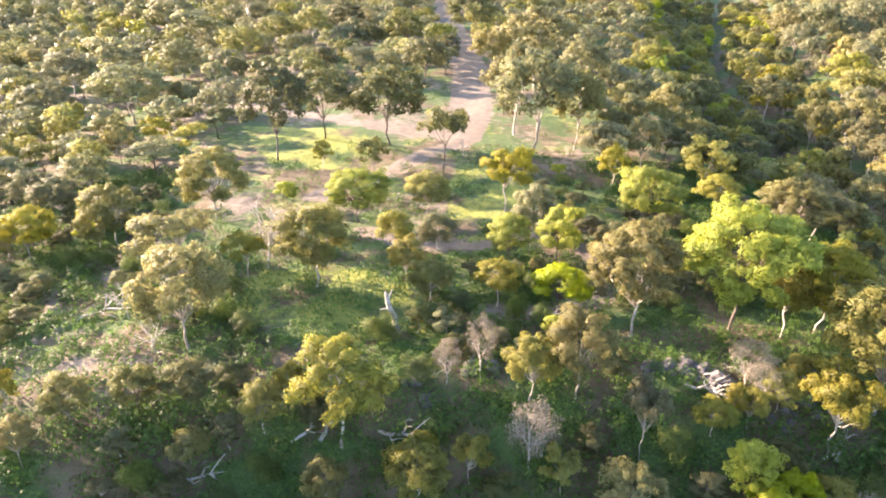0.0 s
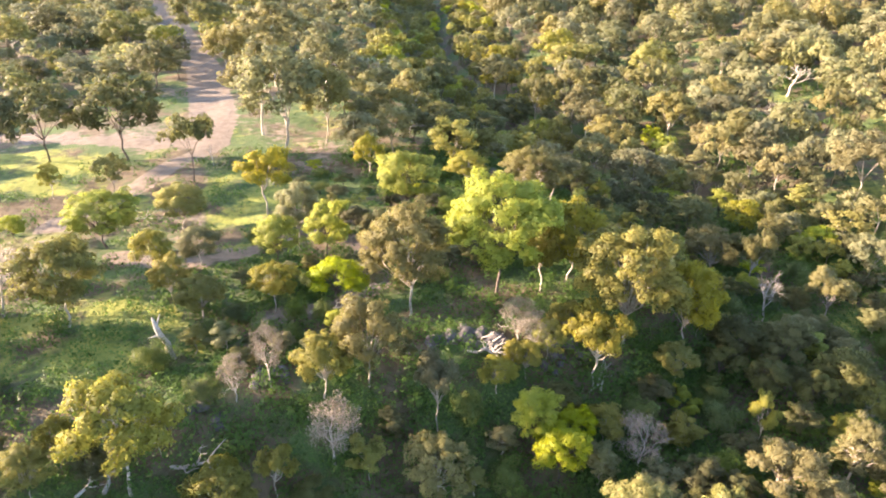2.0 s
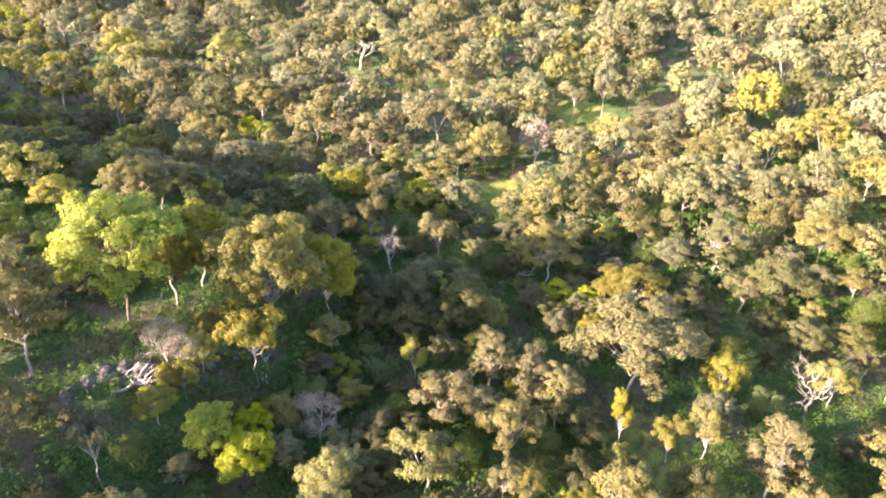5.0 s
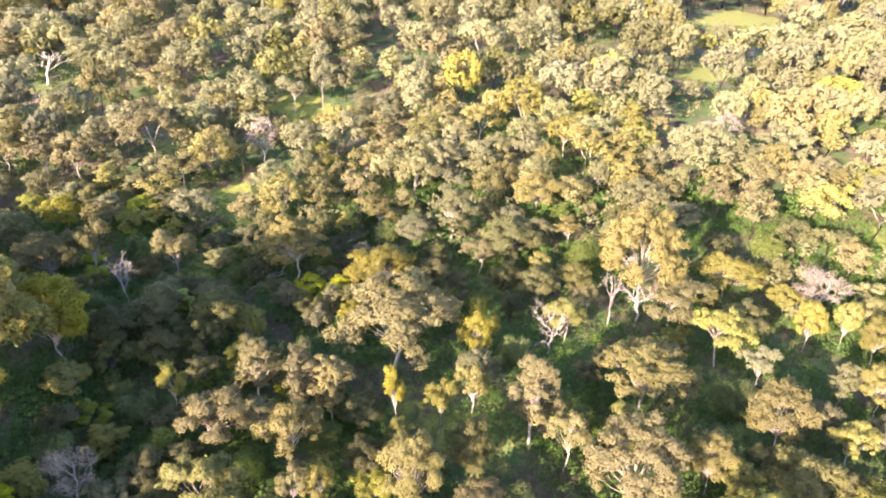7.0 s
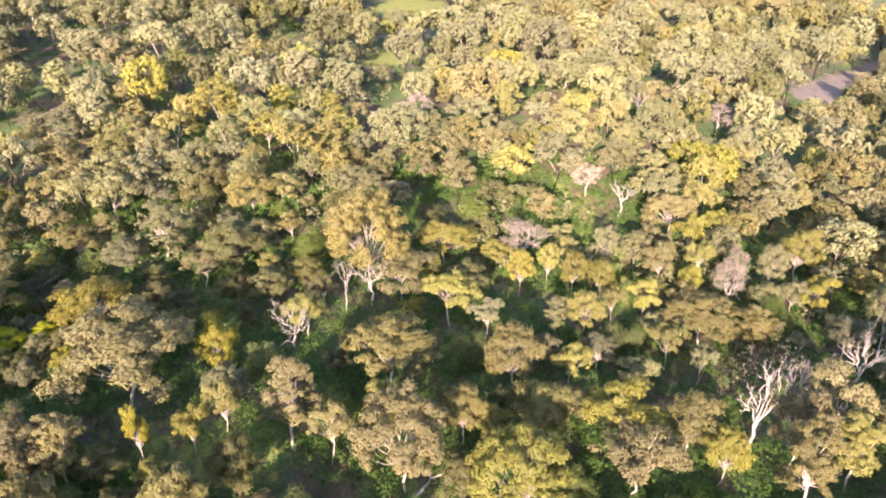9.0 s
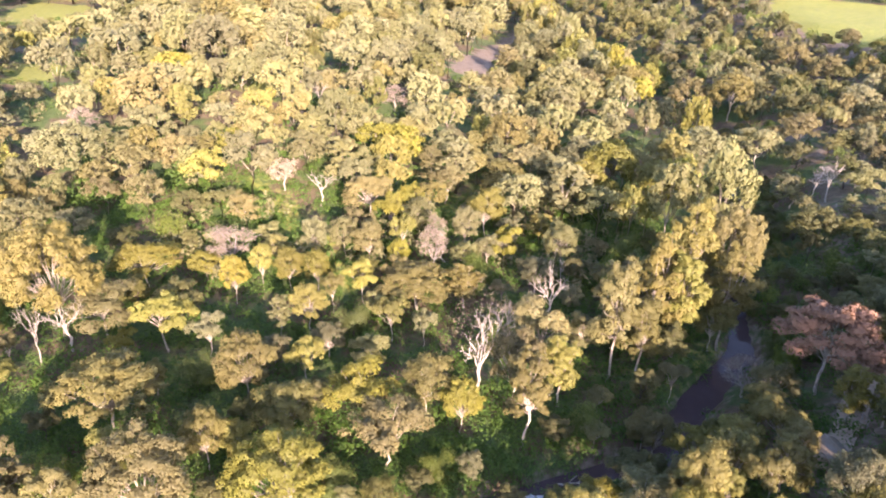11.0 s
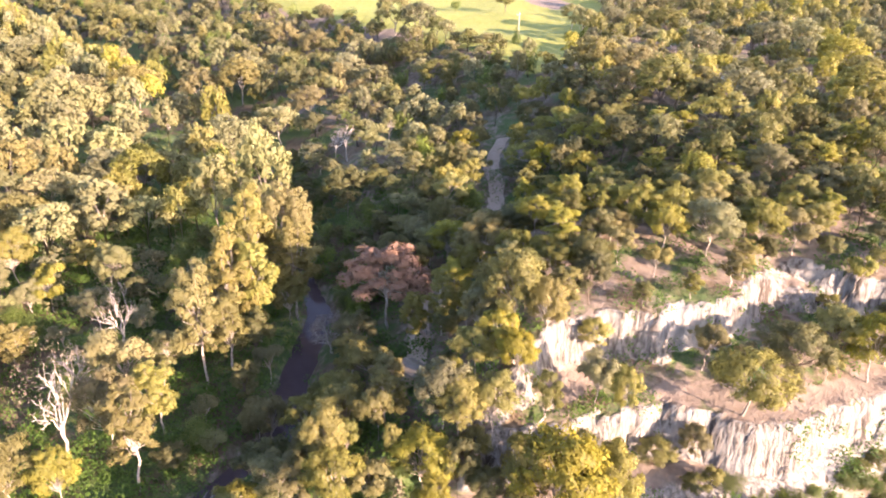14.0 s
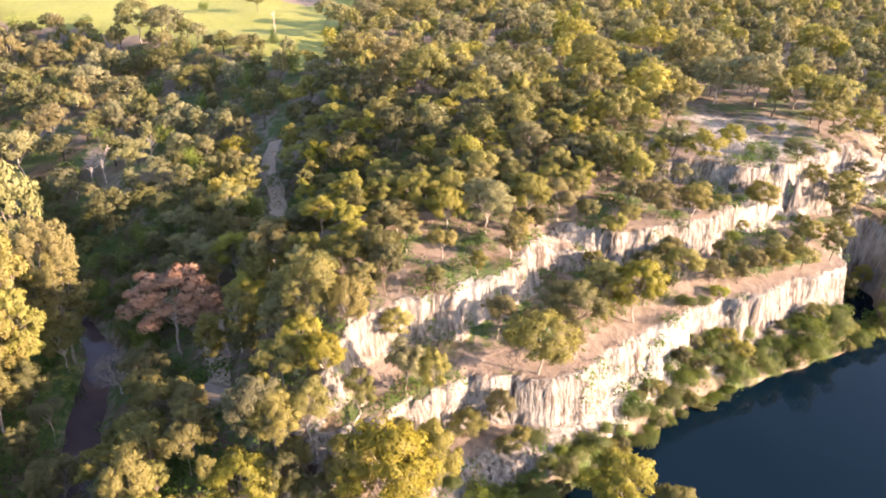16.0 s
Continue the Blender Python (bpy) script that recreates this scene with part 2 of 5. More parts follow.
TRACK = [(-18, 372), (-3, 331), (2, 262), (7, 208), (6, 172), (5, 142), (-3, 132), (-8, 123), (-21, 109)]
SIDE_PATH = [(-12, 97), (-5, 91), (5, 93), (19, 95), (21, 88), (20, 78), (15, 74), (5, 73)]
CROSS_TRACK = [(5, 143), (-8, 146), (-24, 153), (-49, 169), (-68, 190), (-123, 224)]
HILL_ROAD = [(20, -102), (22, -111), (25, -126), (29, -136), (28, -149)]
CREEK_PATH = [(21, -61), (22, -68), (23, -74), (26, -79), (26, -84), (23, -95)]
FIELD = [(26, -175), (36, -186), (43, -196), (64, -209), (83, -219), (112, -236), (135, -247), (163, -263), (177, -305), (108, -341), (49, -350), (19, -292), (17, -229), (19, -198)]
LAWN = [(-44, 148), (-37, 147), (-18, 145), (-11, 135), (-15, 120), (-23, 122), (-33, 124)]
LAWN_EAST = [(1, 119), (9, 124), (16, 107), (10, 101), (5, 92), (0, 98)]
GLADE = [(-26, 82), (-17, 84), (-5, 82), (-1, 70), (-9, 67), (-24, 69)]
SAND = [(188, -136), (209, -160), (237, -197), (259, -229), (239, -212), (202, -167), (182, -150), (180, -134)]
GLADE_EAST = [(282, -14), (330, -38), (314, -57), (274, -40)]
GLADE_FAR = [(196, -10), (214, -21), (208, -34), (194, -21)]
GREEN_BANK = [(111, 81), (122, 74), (112, 63), (101, 62), (103, 72)]
GREEN_DIP = [(163, 94), (165, 76), (156, 60), (149, 75)]
BARE_SLOPE = [(-53, 86), (-41, 80), (-36, 66), (-35, 56), (-44, 61), (-48, 72)]
BARE_TOP = [(-50, -136), (-64, -138), (-77, -133), (-75, -122), (-73, -110), (-56, -104), (-45, -107), (-52, -117), (-49, -130)]
FIELD_EDGE = [(146, -253), (125, -242), (110, -235), (90, -223), (70, -216)]
TOP_ROAD = [(16, -238), (5, -230), (-4, -218), (-9, -201), (-11, -188)]
CAR_PARK = [(55, -308), (43, -291), (35, -284)]


def near_line(line, x, y, w):
    return ease(w, w * 0.55, off_line(line, x, y)[0])


def cover(x, y, slope):
    """How bare, how grassy and how rocky the ground is there."""
    bare = max(near_line(TRACK, x, y, 3.0 + 3.5 * ease(140, 160, y)), near_line(CROSS_TRACK, x, y, 3.5), 0.5 * near_line(HILL_ROAD, x, y, 3.0),
               near_line(SIDE_PATH, x, y, 2.0), 0.5 * near_line(CREEK_PATH, x, y, 3.0))
    lush = cliff = 0.0
    dr, _, half = off_line(RIVER, x, y)
    ds = dr - half
    if y > 74 and -50 < x < 32:
        bare, lush = max(bare, 0.30 + 0.5 * wob(x, y, 16, 2.2)), 0.22 + 0.5 * wob(x, y, 11, 13.0)
    if y > 45 and x < -30:
        bare = max(bare, 0.3 + 0.6 * wob(x, y, 13, 4.2))
    if inside(x, y, LAWN) or inside(x, y, LAWN_EAST) or inside(x, y, GLADE):
        lush, bare = 0.5 + 0.5 * wob(x, y, 7, 6.0), 0.5 * bare
    if inside(x, y, FIELD):
        lush, bare = 1.2, max(0.0, near_line(CAR_PARK, x, y, 9.0))
    if inside(x, y, GLADE_EAST) or inside(x, y, GLADE_FAR):
        lush = 0.9
    if inside(x, y, GREEN_BANK) or inside(x, y, GREEN_DIP):
        lush = 0.7
    if off_line(CREEK, x, y)[1] > 0 and lush <= 0.0:
        lush = 0.2 + 0.6 * wob(x, y, 18, 9.0)
    if inside(x, y, SAND):
        bare = 1.3
    if inside(x, y, BARE_SLOPE):
        bare, lush = 0.36 + 0.8 * wob(x, y, 6, 27.0), 0.0
    if inside(x, y, BARE_TOP):
        cliff = 0.6 + 0.7 * wob(x, y, 7, 8.0)
    if y < -40 and x < 12:
        cliff = max(cliff, 1.1 * ease(0.5, 0.95, slope) * ease(90, 60, ds) * ease(0.0, 1.2, ds))
        cliff = max(cliff, (0.6 + 0.5 * wob(x, y, 5, 3.3)) * ease(7, 4, ds) * ease(1.0, 2.6, ds))
        bare = max(bare, (0.5 + 0.45 * wob(x, y, 6, 1.2)) * ease(70, 40, ds), 1.1 * ease(10, 6, ds) * ease(0.9, 2.4, ds))
    if y < -45 and off_line(CREEK, x, y)[1] < 0 and off_line(CREEK, x, y)[0] > 12 and lush == 0:
        bare = max(bare, 0.42 + 0.35 * wob(x, y, 12, 2.7))
    if y < -10:
        bare = max(bare, 0.48 * ease(4.5, 2.5, off_line(CREEK, x, y)[0]))
    bare = max(bare, near_line(FIELD_EDGE, x, y, 4.0) * 0.9, near_line(TOP_ROAD, x, y, 3.0), near_line(CAR_PARK, x, y, 9.0))
    return bare, lush, cliff


def steps(*spans):
    out = [spans[0][0]]
    for lo, hi, d in spans:
        n = max(1, round((hi - lo) / d))
        out += [lo + (hi - lo) * (k + 1) / n for k in range(n)]
    return out


def build_ground():
    xs = steps((-3000, -900, 350), (-900, -340, 40), (-340, -125, 4), (-125, -80, 1.6), (-80, 10, 0.7), (10, 120, 1.6), (120, 340, 4), (340, 900, 40), (900, 3000, 350))
    ys = steps((-3000, -900, 350), (-900, -420, 40), (-420, -135, 4), (-135, -118, 1.6), (-118, -50, 0.7), (-50, -48, 2), (-48, 44, 4), (44, 150, 1.6), (150, 420, 4.5), (420, 900, 40), (900, 3000, 350))
    nx, ny = len(xs), len(ys)
    zs = np.array([[height(x, y) for x in xs] for y in ys])
    gy, gx = np.gradient(zs, np.array(ys), np.array(xs))
    slope = np.hypot(gx, gy)
    me = bpy.data.meshes.new("ground")
    verts = [(xs[i], ys[j], zs[j, i]) for j in range(ny) for i in range(nx)]
    faces = [(j * nx + i, j * nx + i + 1, (j + 1) * nx + i + 1, (j + 1) * nx + i) for j in range(ny - 1) for i in range(nx - 1)]
    me.from_pydata(verts, [], faces)
    me.polygons.foreach_set("use_smooth", [True] * len(faces))
    layer = me.attributes.new("cover", "FLOAT_COLOR", "POINT")
    flat = np.ones((nx * ny, 4), np.float32)
    for j in range(ny):
        for i in range(nx):
            if abs(xs[i]) < 345 and abs(ys[j]) < 425:
                flat[j * nx + i, :3] = cover(xs[i], ys[j], slope[j, i])
            else:
                flat[j * nx + i, :3] = (0, 0, 0)
    layer.data.foreach_set("color", flat.ravel())
    me.materials.append(GROUND)
    return tagged(new("ground", me), "bushland ground of litter, grass, bare soil and pale cliffs", "ground", kind="structure")


build_ground()


def sheet(name, mat, label, x0, x1, y0, y1, z):
    me = bpy.data.meshes.new(name)
    me.from_pydata([(x0, y0, z), (x1, y0, z), (x1, y1, z), (x0, y1, z)], [], [(0, 1, 2, 3)])
    me.materials.append(mat)
    return tagged(new(name, me), label, name, kind="structure")


def ribbon(name, line, wide, mat, label):
    """A worn track laid along a line, with ragged edges."""
    fine = []
    for p, q in zip(line, line[1:]):
        n = max(2, round(math.dist(p, q) / 1.2))
        fine += [Vector((p[0] + (q[0] - p[0]) * k / n, p[1] + (q[1] - p[1]) * k / n)) for k in range(n)]
    fine = [sum(fine[max(0, k - 4):k + 5], Vector((0, 0))) / len(fine[max(0, k - 4):k + 5]) for k in range(len(fine))]
    verts, faces = [], []
    for k, p in enumerate(fine):
        way = (fine[min(k + 1, len(fine) - 1)] - fine[max(k - 1, 0)]).normalized()
        side = Vector((-way.y, way.x))
        for f in (-1.0, -0.6, 0.0, 0.6, 1.0):
            reach = wide / 2 * (1 + 0.35 * wob(p.x + f * 9, p.y, 2.5, 17))
            q = p + side * f * reach
            verts.append((q.x, q.y, height(q.x, q.y) + (0.10 if abs(f) == 1 else 0.30)))
    for k in range(len(fine) - 1):
        for f in range(4):
            a = k * 5 + f
            faces.append((a, a + 1, a + 6, a + 5))
    me = bpy.data.meshes.new(name)
    me.from_pydata(verts, [], faces)
    me.polygons.foreach_set("use_smooth", [True] * len(faces))
    me.materials.append(mat)
    return tagged(new(name, me), label, "track", kind="structure")


ribbon("track", HILL_ROAD, 3.0, ROAD, "pale gravel track climbing the wooded hill")
ribbon("track", CREEK_PATH, 3.0, ROAD, "pale gravel track beside the creek")
sheet("water", WATER, "dark still river water reflecting the sky", -320, 320, -420, 420, 0.0)


def rapids(x, y, turn):
    """White water where the creek drops over stones."""
    foam = plain_material("white_water", (0.55, 0.56, 0.57), (0.8, 0.8, 0.8), 0.15, 0.4, 0.08)
    bm = bmesh.new()
    bmesh.ops.create_grid(bm, x_segments=30, y_segments=14, size=1.0)
    for v in bm.verts:
        px, py = v.co.x * 1.7, v.co.y * 0.6
        v.co = (px, py, 0.16 * noise.noise((px * 3, py * 3, 4.0)) + 0.10 - 0.35 * (v.co.x ** 4 + v.co.y ** 4) * (0.6 + noise.noise((px * 2, py * 2, 9.0))))
    me = bpy.data.meshes.new("white_water")
    bm.to_mesh(me)
    bm.free()
    me.materials.append(foam)
    me.polygons.foreach_set("use_smooth", [True] * len(me.polygons))
    ob = tagged(new("white_water", me), "white foaming water where the creek drops over stones", "rapids", kind="structure")
    ob.matrix_world = Matrix.LocRotScale((x, y, 0.12), Euler((0, 0, radians(turn))), None)


rapids(39.7, -42.2, 60)


# ---------------------------------------------------------------- tree kit
def tube(verts, faces, path, radii, sides=5):
    """Adds a tapered tube along a path to lists of corners and faces."""
    base = len(verts)
    n = len(path)
    for k, (p, r) in enumerate(zip(path, radii)):
        way = (path[min(k + 1, n - 1)] - path[max(k - 1, 0)]).normalized()
        u = way.orthogonal().normalized()
        v = way.cross(u)
        for s in range(sides):
            a = 2 * math.pi * s / sides
            verts.append(p + (u * math.cos(a) + v * math.sin(a)) * r)
    for k in range(n - 1):
        for s in range(sides):
            q = (s + 1) % sides
            faces.append((base + k * sides + s, base + k * sides + q, base + (k + 1) * sides + q, base + (k + 1) * sides + s))
    verts.append(path[-1] + (path[-1] - path[-2]) * 0.2)
    for s in range(sides):
        faces.append((base + (n - 1) * sides + s, base + (n - 1) * sides + (s + 1) % sides, len(verts) - 1))


def grow(verts, faces, path, radii, sides):
    """A tube that is knit to the wood already there."""
    base, p = len(verts), path[0]
    near = min(range(base), key=lambda k: (verts[k] - p).length_squared)
    tube(verts, faces, path, radii, sides)
    faces.append((near, base, base + 1))


def bent(rng, a, b, n, sway):
    """A crooked way from a to b."""
    out = []
    for k in range(n + 1):
        f = k / n
        w = math.sin(math.pi * f) * sway
        out.append(a.lerp(b, f) + Vector((rng.uniform(-w, w), rng.uniform(-w, w), rng.uniform(-w, w) * 0.5 + w * 0.3)))
    return out


def mesh_of(name, verts, faces, mat, smooth=True):
    me = bpy.data.meshes.new(name)
    me.from_pydata([tuple(v) for v in verts], [], faces)
    if smooth:
        me.polygons.foreach_set("use_smooth", [True] * len(faces))
    me.materials.append(mat)
    return me


def sprays(rng, puffs, count, size, up=0.35, lone=False, far=False):
    """Leaf sprays (three-cornered) over rounded clumps: corners, faces, and normals that follow the clumps."""
    weight = np.array([p[1] * p[1] for p in puffs])
    pick = rng.choice(len(puffs), count, p=weight / weight.sum())
    centres = np.array([p[0] for p in puffs])
    hubs = np.array([p[3] if len(p) > 3 else p[0] for p in puffs])
    centre, hub = centres[pick], hubs[pick]
    rad = np.array([p[1] for p in puffs])[pick][:, None]
    flat = np.array([p[2] for p in puffs])[pick]
    d = rng.normal(size=(count, 3))
    d[:, 2] += up
    d /= np.linalg.norm(d, axis=1)[:, None]
    lump = 1 + 0.3 * np.sin(d[:, :1] * 5 + pick[:, None]) * np.sin(d[:, 1:2] * 6 + 1.7 * pick[:, None])
    place = d * rad * lump * rng.uniform(0.6, 1.3, (count, 1)) ** 0.5
    place[:, 2] *= flat
    place += centre
    soft = 0.45 * d + rng.normal(size=(count, 3)) * 0.1 + np.array((0.0, 0.0, 0.5 if lone else 0.1))
    for root, share in ((hub, 0.0 if lone else 0.6), (centre if lone else centres.mean(0), 0.55)):
        out = place - root
        soft += share * out / (np.linalg.norm(out, axis=1)[:, None] + 1e-9)
    soft /= np.linalg.norm(soft, axis=1)[:, None]
    nrm = d + rng.normal(size=(count, 3)) * (0.2 if far else 0.45)
    nrm /= np.linalg.norm(nrm, axis=1)[:, None]
    nrm[(nrm * soft).sum(1) < 0] *= -1
    tan = np.cross(nrm, rng.normal(size=(count, 3)))
    tan /= np.linalg.norm(tan, axis=1)[:, None] + 1e-9
    bit = np.cross(nrm, tan)
    s = size * rng.uniform(0.65, 1.4, (count, 1))
    w = s * rng.uniform(0.55, 0.9, (count, 1))
    corners = np.stack([place - tan * s - bit * w, place + tan * s * 0.9 - bit * w * 0.5, place + bit * w * 1.3 + tan * s * 0.2], 1).reshape(-1, 3)
    return corners, np.arange(count * 3).reshape(-1, 3), np.repeat(soft, 3, 0)


def quick_mesh(name, corners, polys, normals, mat):
    me = bpy.data.meshes.new(name)
    n, k = polys.shape
    me.vertices.add(len(corners)), me.loops.add(n * k), me.polygons.add(n)
    me.vertices.foreach_set("co", corners.astype(np.float32).ravel())
    me.loops.foreach_set("vertex_index", polys.astype(np.int32).ravel())
    me.polygons.foreach_set("loop_start", np.arange(0, n * k, k, dtype=np.int32))
    me.polygons.foreach_set("use_smooth", np.ones(n, bool))
    me.attributes.new("custom_normal", "FLOAT_VECTOR", "POINT").data.foreach_set("vector", normals.astype(np.float32).ravel())
    me.update(calc_edges=True)
    me.materials.append(mat)
    return me


HEIGHT, WIDTH, SLIM = 10.0, 9.0, 5.4      # of the model trees; the tall ones are slim


def crown_plan(rng, form):
    """Clumps of a crown, as rounded pieces round hubs at the ends of limbs: (centre, radius, flatness, hub)."""
    puffs = []
    lobes = {"U": 13, "R": 18, "T": 24, "L": 10, "B": 40, "W": 28}[form]
    fine = 0.68 if form in "BW" else 1.0
    for k in range(lobes):
        a = k * 2.4 + rng.uniform(-0.5, 0.5)
        f = math.sqrt((k + 0.4) / lobes)
        if form in "UW":                       # spreading, flat-topped
            hub, big = Vector((math.cos(a) * f * 3.5, math.sin(a) * f * 3.5, 9.0 - 2.6 * f * f + rng.uniform(-1.5, 0.4))), rng.uniform(0.85, 1.25)
        elif form in "RB":                     # full and rounded
            drop = 1 - 1.55 * (k + 0.5) / lobes
            ring = math.sqrt(max(0.0, 1 - drop * drop))
            grow_out = rng.uniform(0.82, 1.08)
            hub, big = Vector((math.cos(a) * ring * 3.3 * grow_out, math.sin(a) * ring * 3.3 * grow_out, 6.35 + 2.95 * drop * grow_out)), rng.uniform(0.85, 1.25)
        elif form == "T":                     # tall, clumps down the stem
            up = k / (lobes - 1)
            reach = rng.uniform(0.5, 1.9) * (1.1 - 0.55 * up * up)
            hub, big = Vector((math.cos(a) * reach, math.sin(a) * reach, 4.0 + 5.3 * up)), rng.uniform(0.38, 0.66)
        else:                                 # loose and open
            hub, big = Vector((math.cos(a) * f * 3.5, math.sin(a) * f * 3.5, 7.2 - 1.2 * f + rng.uniform(-1.6, 1.8))), rng.uniform(0.85, 1.25)
        for q in range(6):
            b = q * 1.05 + rng.uniform(-0.5, 0.5)
            big = big * fine if q == 0 else big
            out = 0.0 if q == 0 else rng.uniform(0.6, 1.1) * big
            c = hub + Vector((math.cos(b) * out, math.sin(b) * out, rng.uniform(-0.5, 0.4) + (0.35 if q == 0 else 0.0)))
            puffs.append((c, rng.uniform(0.42, 0.78) * big, 0.72, hub))
    return puffs


def skeleton_of(rng, puffs, fork, thick, plain=False):
    """Trunk and limbs that reach into the clumps."""
    verts, faces = [], []
    lean = Vector((rng.uniform(-0.6, 0.6), rng.uniform(-0.6, 0.6), fork))
    tube(verts, faces, bent(rng, Vector((0, 0, -0.6)), lean, 4, 0.25), [thick * 1.25, thick, thick * 0.85, thick * 0.8, thick * 0.75], 4 if plain else 6)
    for k, (c, r, *_) in enumerate(puffs):
        if k % ((12 if plain else 3) * (1 if len(puffs) < 120 else 2)):
            continue
        start = lean.lerp(Vector((0, 0, fork * 0.7)), rng.uniform(0, 0.5) if k % 3 == 0 else 0.0)
        w = thick * rng.uniform(0.3, 0.48)
        tip = c + Vector((rng.uniform(-0.4, 0.4), rng.uniform(-0.4, 0.4), r * 0.3))
        way = bent(rng, start, tip, 2 if plain else 4, 0.4)
        grow(verts, faces, way, [w, w * 0.6, w * 0.2] if plain else [w, w * 0.8, w * 0.55, w * 0.38, w * 0.18], 3 if plain else 4)
        if k % 4 == 0 and not plain:
            side = way[2] + Vector((rng.uniform(-1.6, 1.6), rng.uniform(-1.6, 1.6), rng.uniform(0.2, 1.4)))
            grow(verts, faces, bent(rng, way[2], side, 2, 0.2), [w * 0.45, w * 0.3, w * 0.1], 3)
    return verts, faces


def dead_plan(rng, level=2):
    """A leafless tree: forked limbs, forked again into twigs."""
    verts, faces = [], []
    top = Vector((rng.uniform(-0.7, 0.7), rng.uniform(-0.7, 0.7), rng.uniform(3.2, 4.6)))
    tube(verts, faces, bent(rng, Vector((0, 0, -0.4)), top, 4, 0.3), [0.27, 0.22, 0.19, 0.17, 0.15], 6)

    def fork(p, way, length, r, depth):
        q = p + way * length
        grow(verts, faces, bent(rng, p, q, 3, length * 0.16), [r, r * 0.8, r * 0.62, r * 0.4], 4 if depth < 2 else 3)
        if depth < level + 1:
            for _ in range(3 if depth < 2 else 2):
                w = (way + Vector((rng.gauss(0, 0.6), rng.gauss(0, 0.6), rng.gauss(0.1, 0.4)))).normalized()
                fork(p.lerp(q, rng.uniform(0.45, 1.0)), w, length * rng.uniform(0.5, 0.8), r * 0.58, depth + 1)

    for k in range(5):
        a = k * 1.3 + rng.uniform(-0.5, 0.5)
        fork(top * rng.uniform(0.6, 1.0), Vector((math.cos(a) * 0.7, math.sin(a) * 0.7, rng.uniform(0.4, 1.3))).normalized(), rng.uniform(1.8, 3.0), 0.105, 0)
    return verts, faces


BARK = {"k": DARK_BARK, "l": DARK_BARK, "s": DARK_BARK, "c": DARK_BARK, "d": DEAD_WOOD, "p": DEAD_WOOD, "P": DEAD_WOOD, "r": DEAD_WOOD}
SHAPES, MESHES = {}, {}


def leaf_of(kind):
    return LEAF["p" if kind == "P" else kind]


def shapes(key, level):
    """Corner and face lists (of trunk and crown) of the model trees of a form, or of a kind with a form of its own."""
    if (key, level) in SHAPES:
        return SHAPES[key, level]
    made, near = [], level == 2
    for k in range(5 if key in "RULT" else 3):
        rng, nrng = random.Random(f"{key}{k}"), np.random.default_rng(k * 31 + ord(key))
        if key == "d":
            made.append((dead_plan(rng, level), None))
            continue
        if key in "pP":
            trunk = dead_plan(rng, level)
            puffs = [(np.array(c), r, 0.8) for c, r, *_ in crown_plan(rng, "R")]
            made.append((trunk, sprays(nrng, puffs, {"p": 5200, "P": 700}[key] // (1, 3, 7)[2 - level], (0.3, 0.17, 0.085)[level] * (1.0 if key == "p" else 0.6))))
            continue
        if key == "s":
            puffs = [(np.array((math.cos(a * 2.4) * 3.1 * math.sqrt(a / 13), math.sin(a * 2.4) * 3.1 * math.sqrt(a / 13), 3.6 + rng.uniform(-1.6, 3.2))), rng.uniform(1.2, 2.1), 1.2) for a in range(13)]
            trunk = skeleton_of(rng, [(Vector(c), r, z) for c, r, z in puffs[:4]], 1.5, 0.2, not near)
        elif key == "c":
            puffs = [(np.array((0, 0, 1 + q * 0.8)), 4.2 * (1 - q / 12) + 0.2, 0.5) for q in range(11)]
            trunk = skeleton_of(rng, [(Vector((0, 0, 9)), 1, 1)], 6, 0.25)
        else:
            plan = crown_plan(rng, key)
            trunk = skeleton_of(rng, plan, {"T": 4.2, "R": 3.4, "U": 4.2, "L": 3.8, "B": 3.2, "W": 4.0}[key], 0.135, not near)
            puffs = [(np.array(c), r, z, np.array(h)) for c, r, z, h in plan]
            if level == 0:                    # far off, whole clumps
                puffs = [(np.array(h), 1.15 * r + 0.45, 0.8, np.array(h)) for _, r, _, h in plan[::6]]
        share, small = {"R": 1.25, "L": 0.85, "s": 0.8, "B": 2.4, "W": 1.9, "T": 1.25}.get(key, 1.0), {"B": 0.76, "W": 0.76, "T": 0.72}.get(key, 1.0)
        made.append((trunk, sprays(nrng, puffs, int((520, 2300, 12500)[level] * share), (0.42, 0.21, 0.112)[level] * small, far=level < 2)))
    SHAPES[key, level] = made
    return made


def kit(key, level):
    """Meshes of the model trees; bark and leaves are given to each tree as it is set up."""
    if (key, level) not in MESHES:
        MESHES[key, level] = [(mesh_of("trunk", *trunk, PALE_BARK), quick_mesh("crown", *crown, LEAF["t"]) if crown else None) for trunk, crown in shapes(key, level)]
    return MESHES[key, level]


def key_of(kind, form, wide=0.0):
    """Which model a tree takes: bare trees and bushes have their own, large crowns one of finer clumps."""
    if kind in "dpPsc":
        return kind
    return {"R": "B", "U": "W"}.get(form, form) if wide > 11 else form


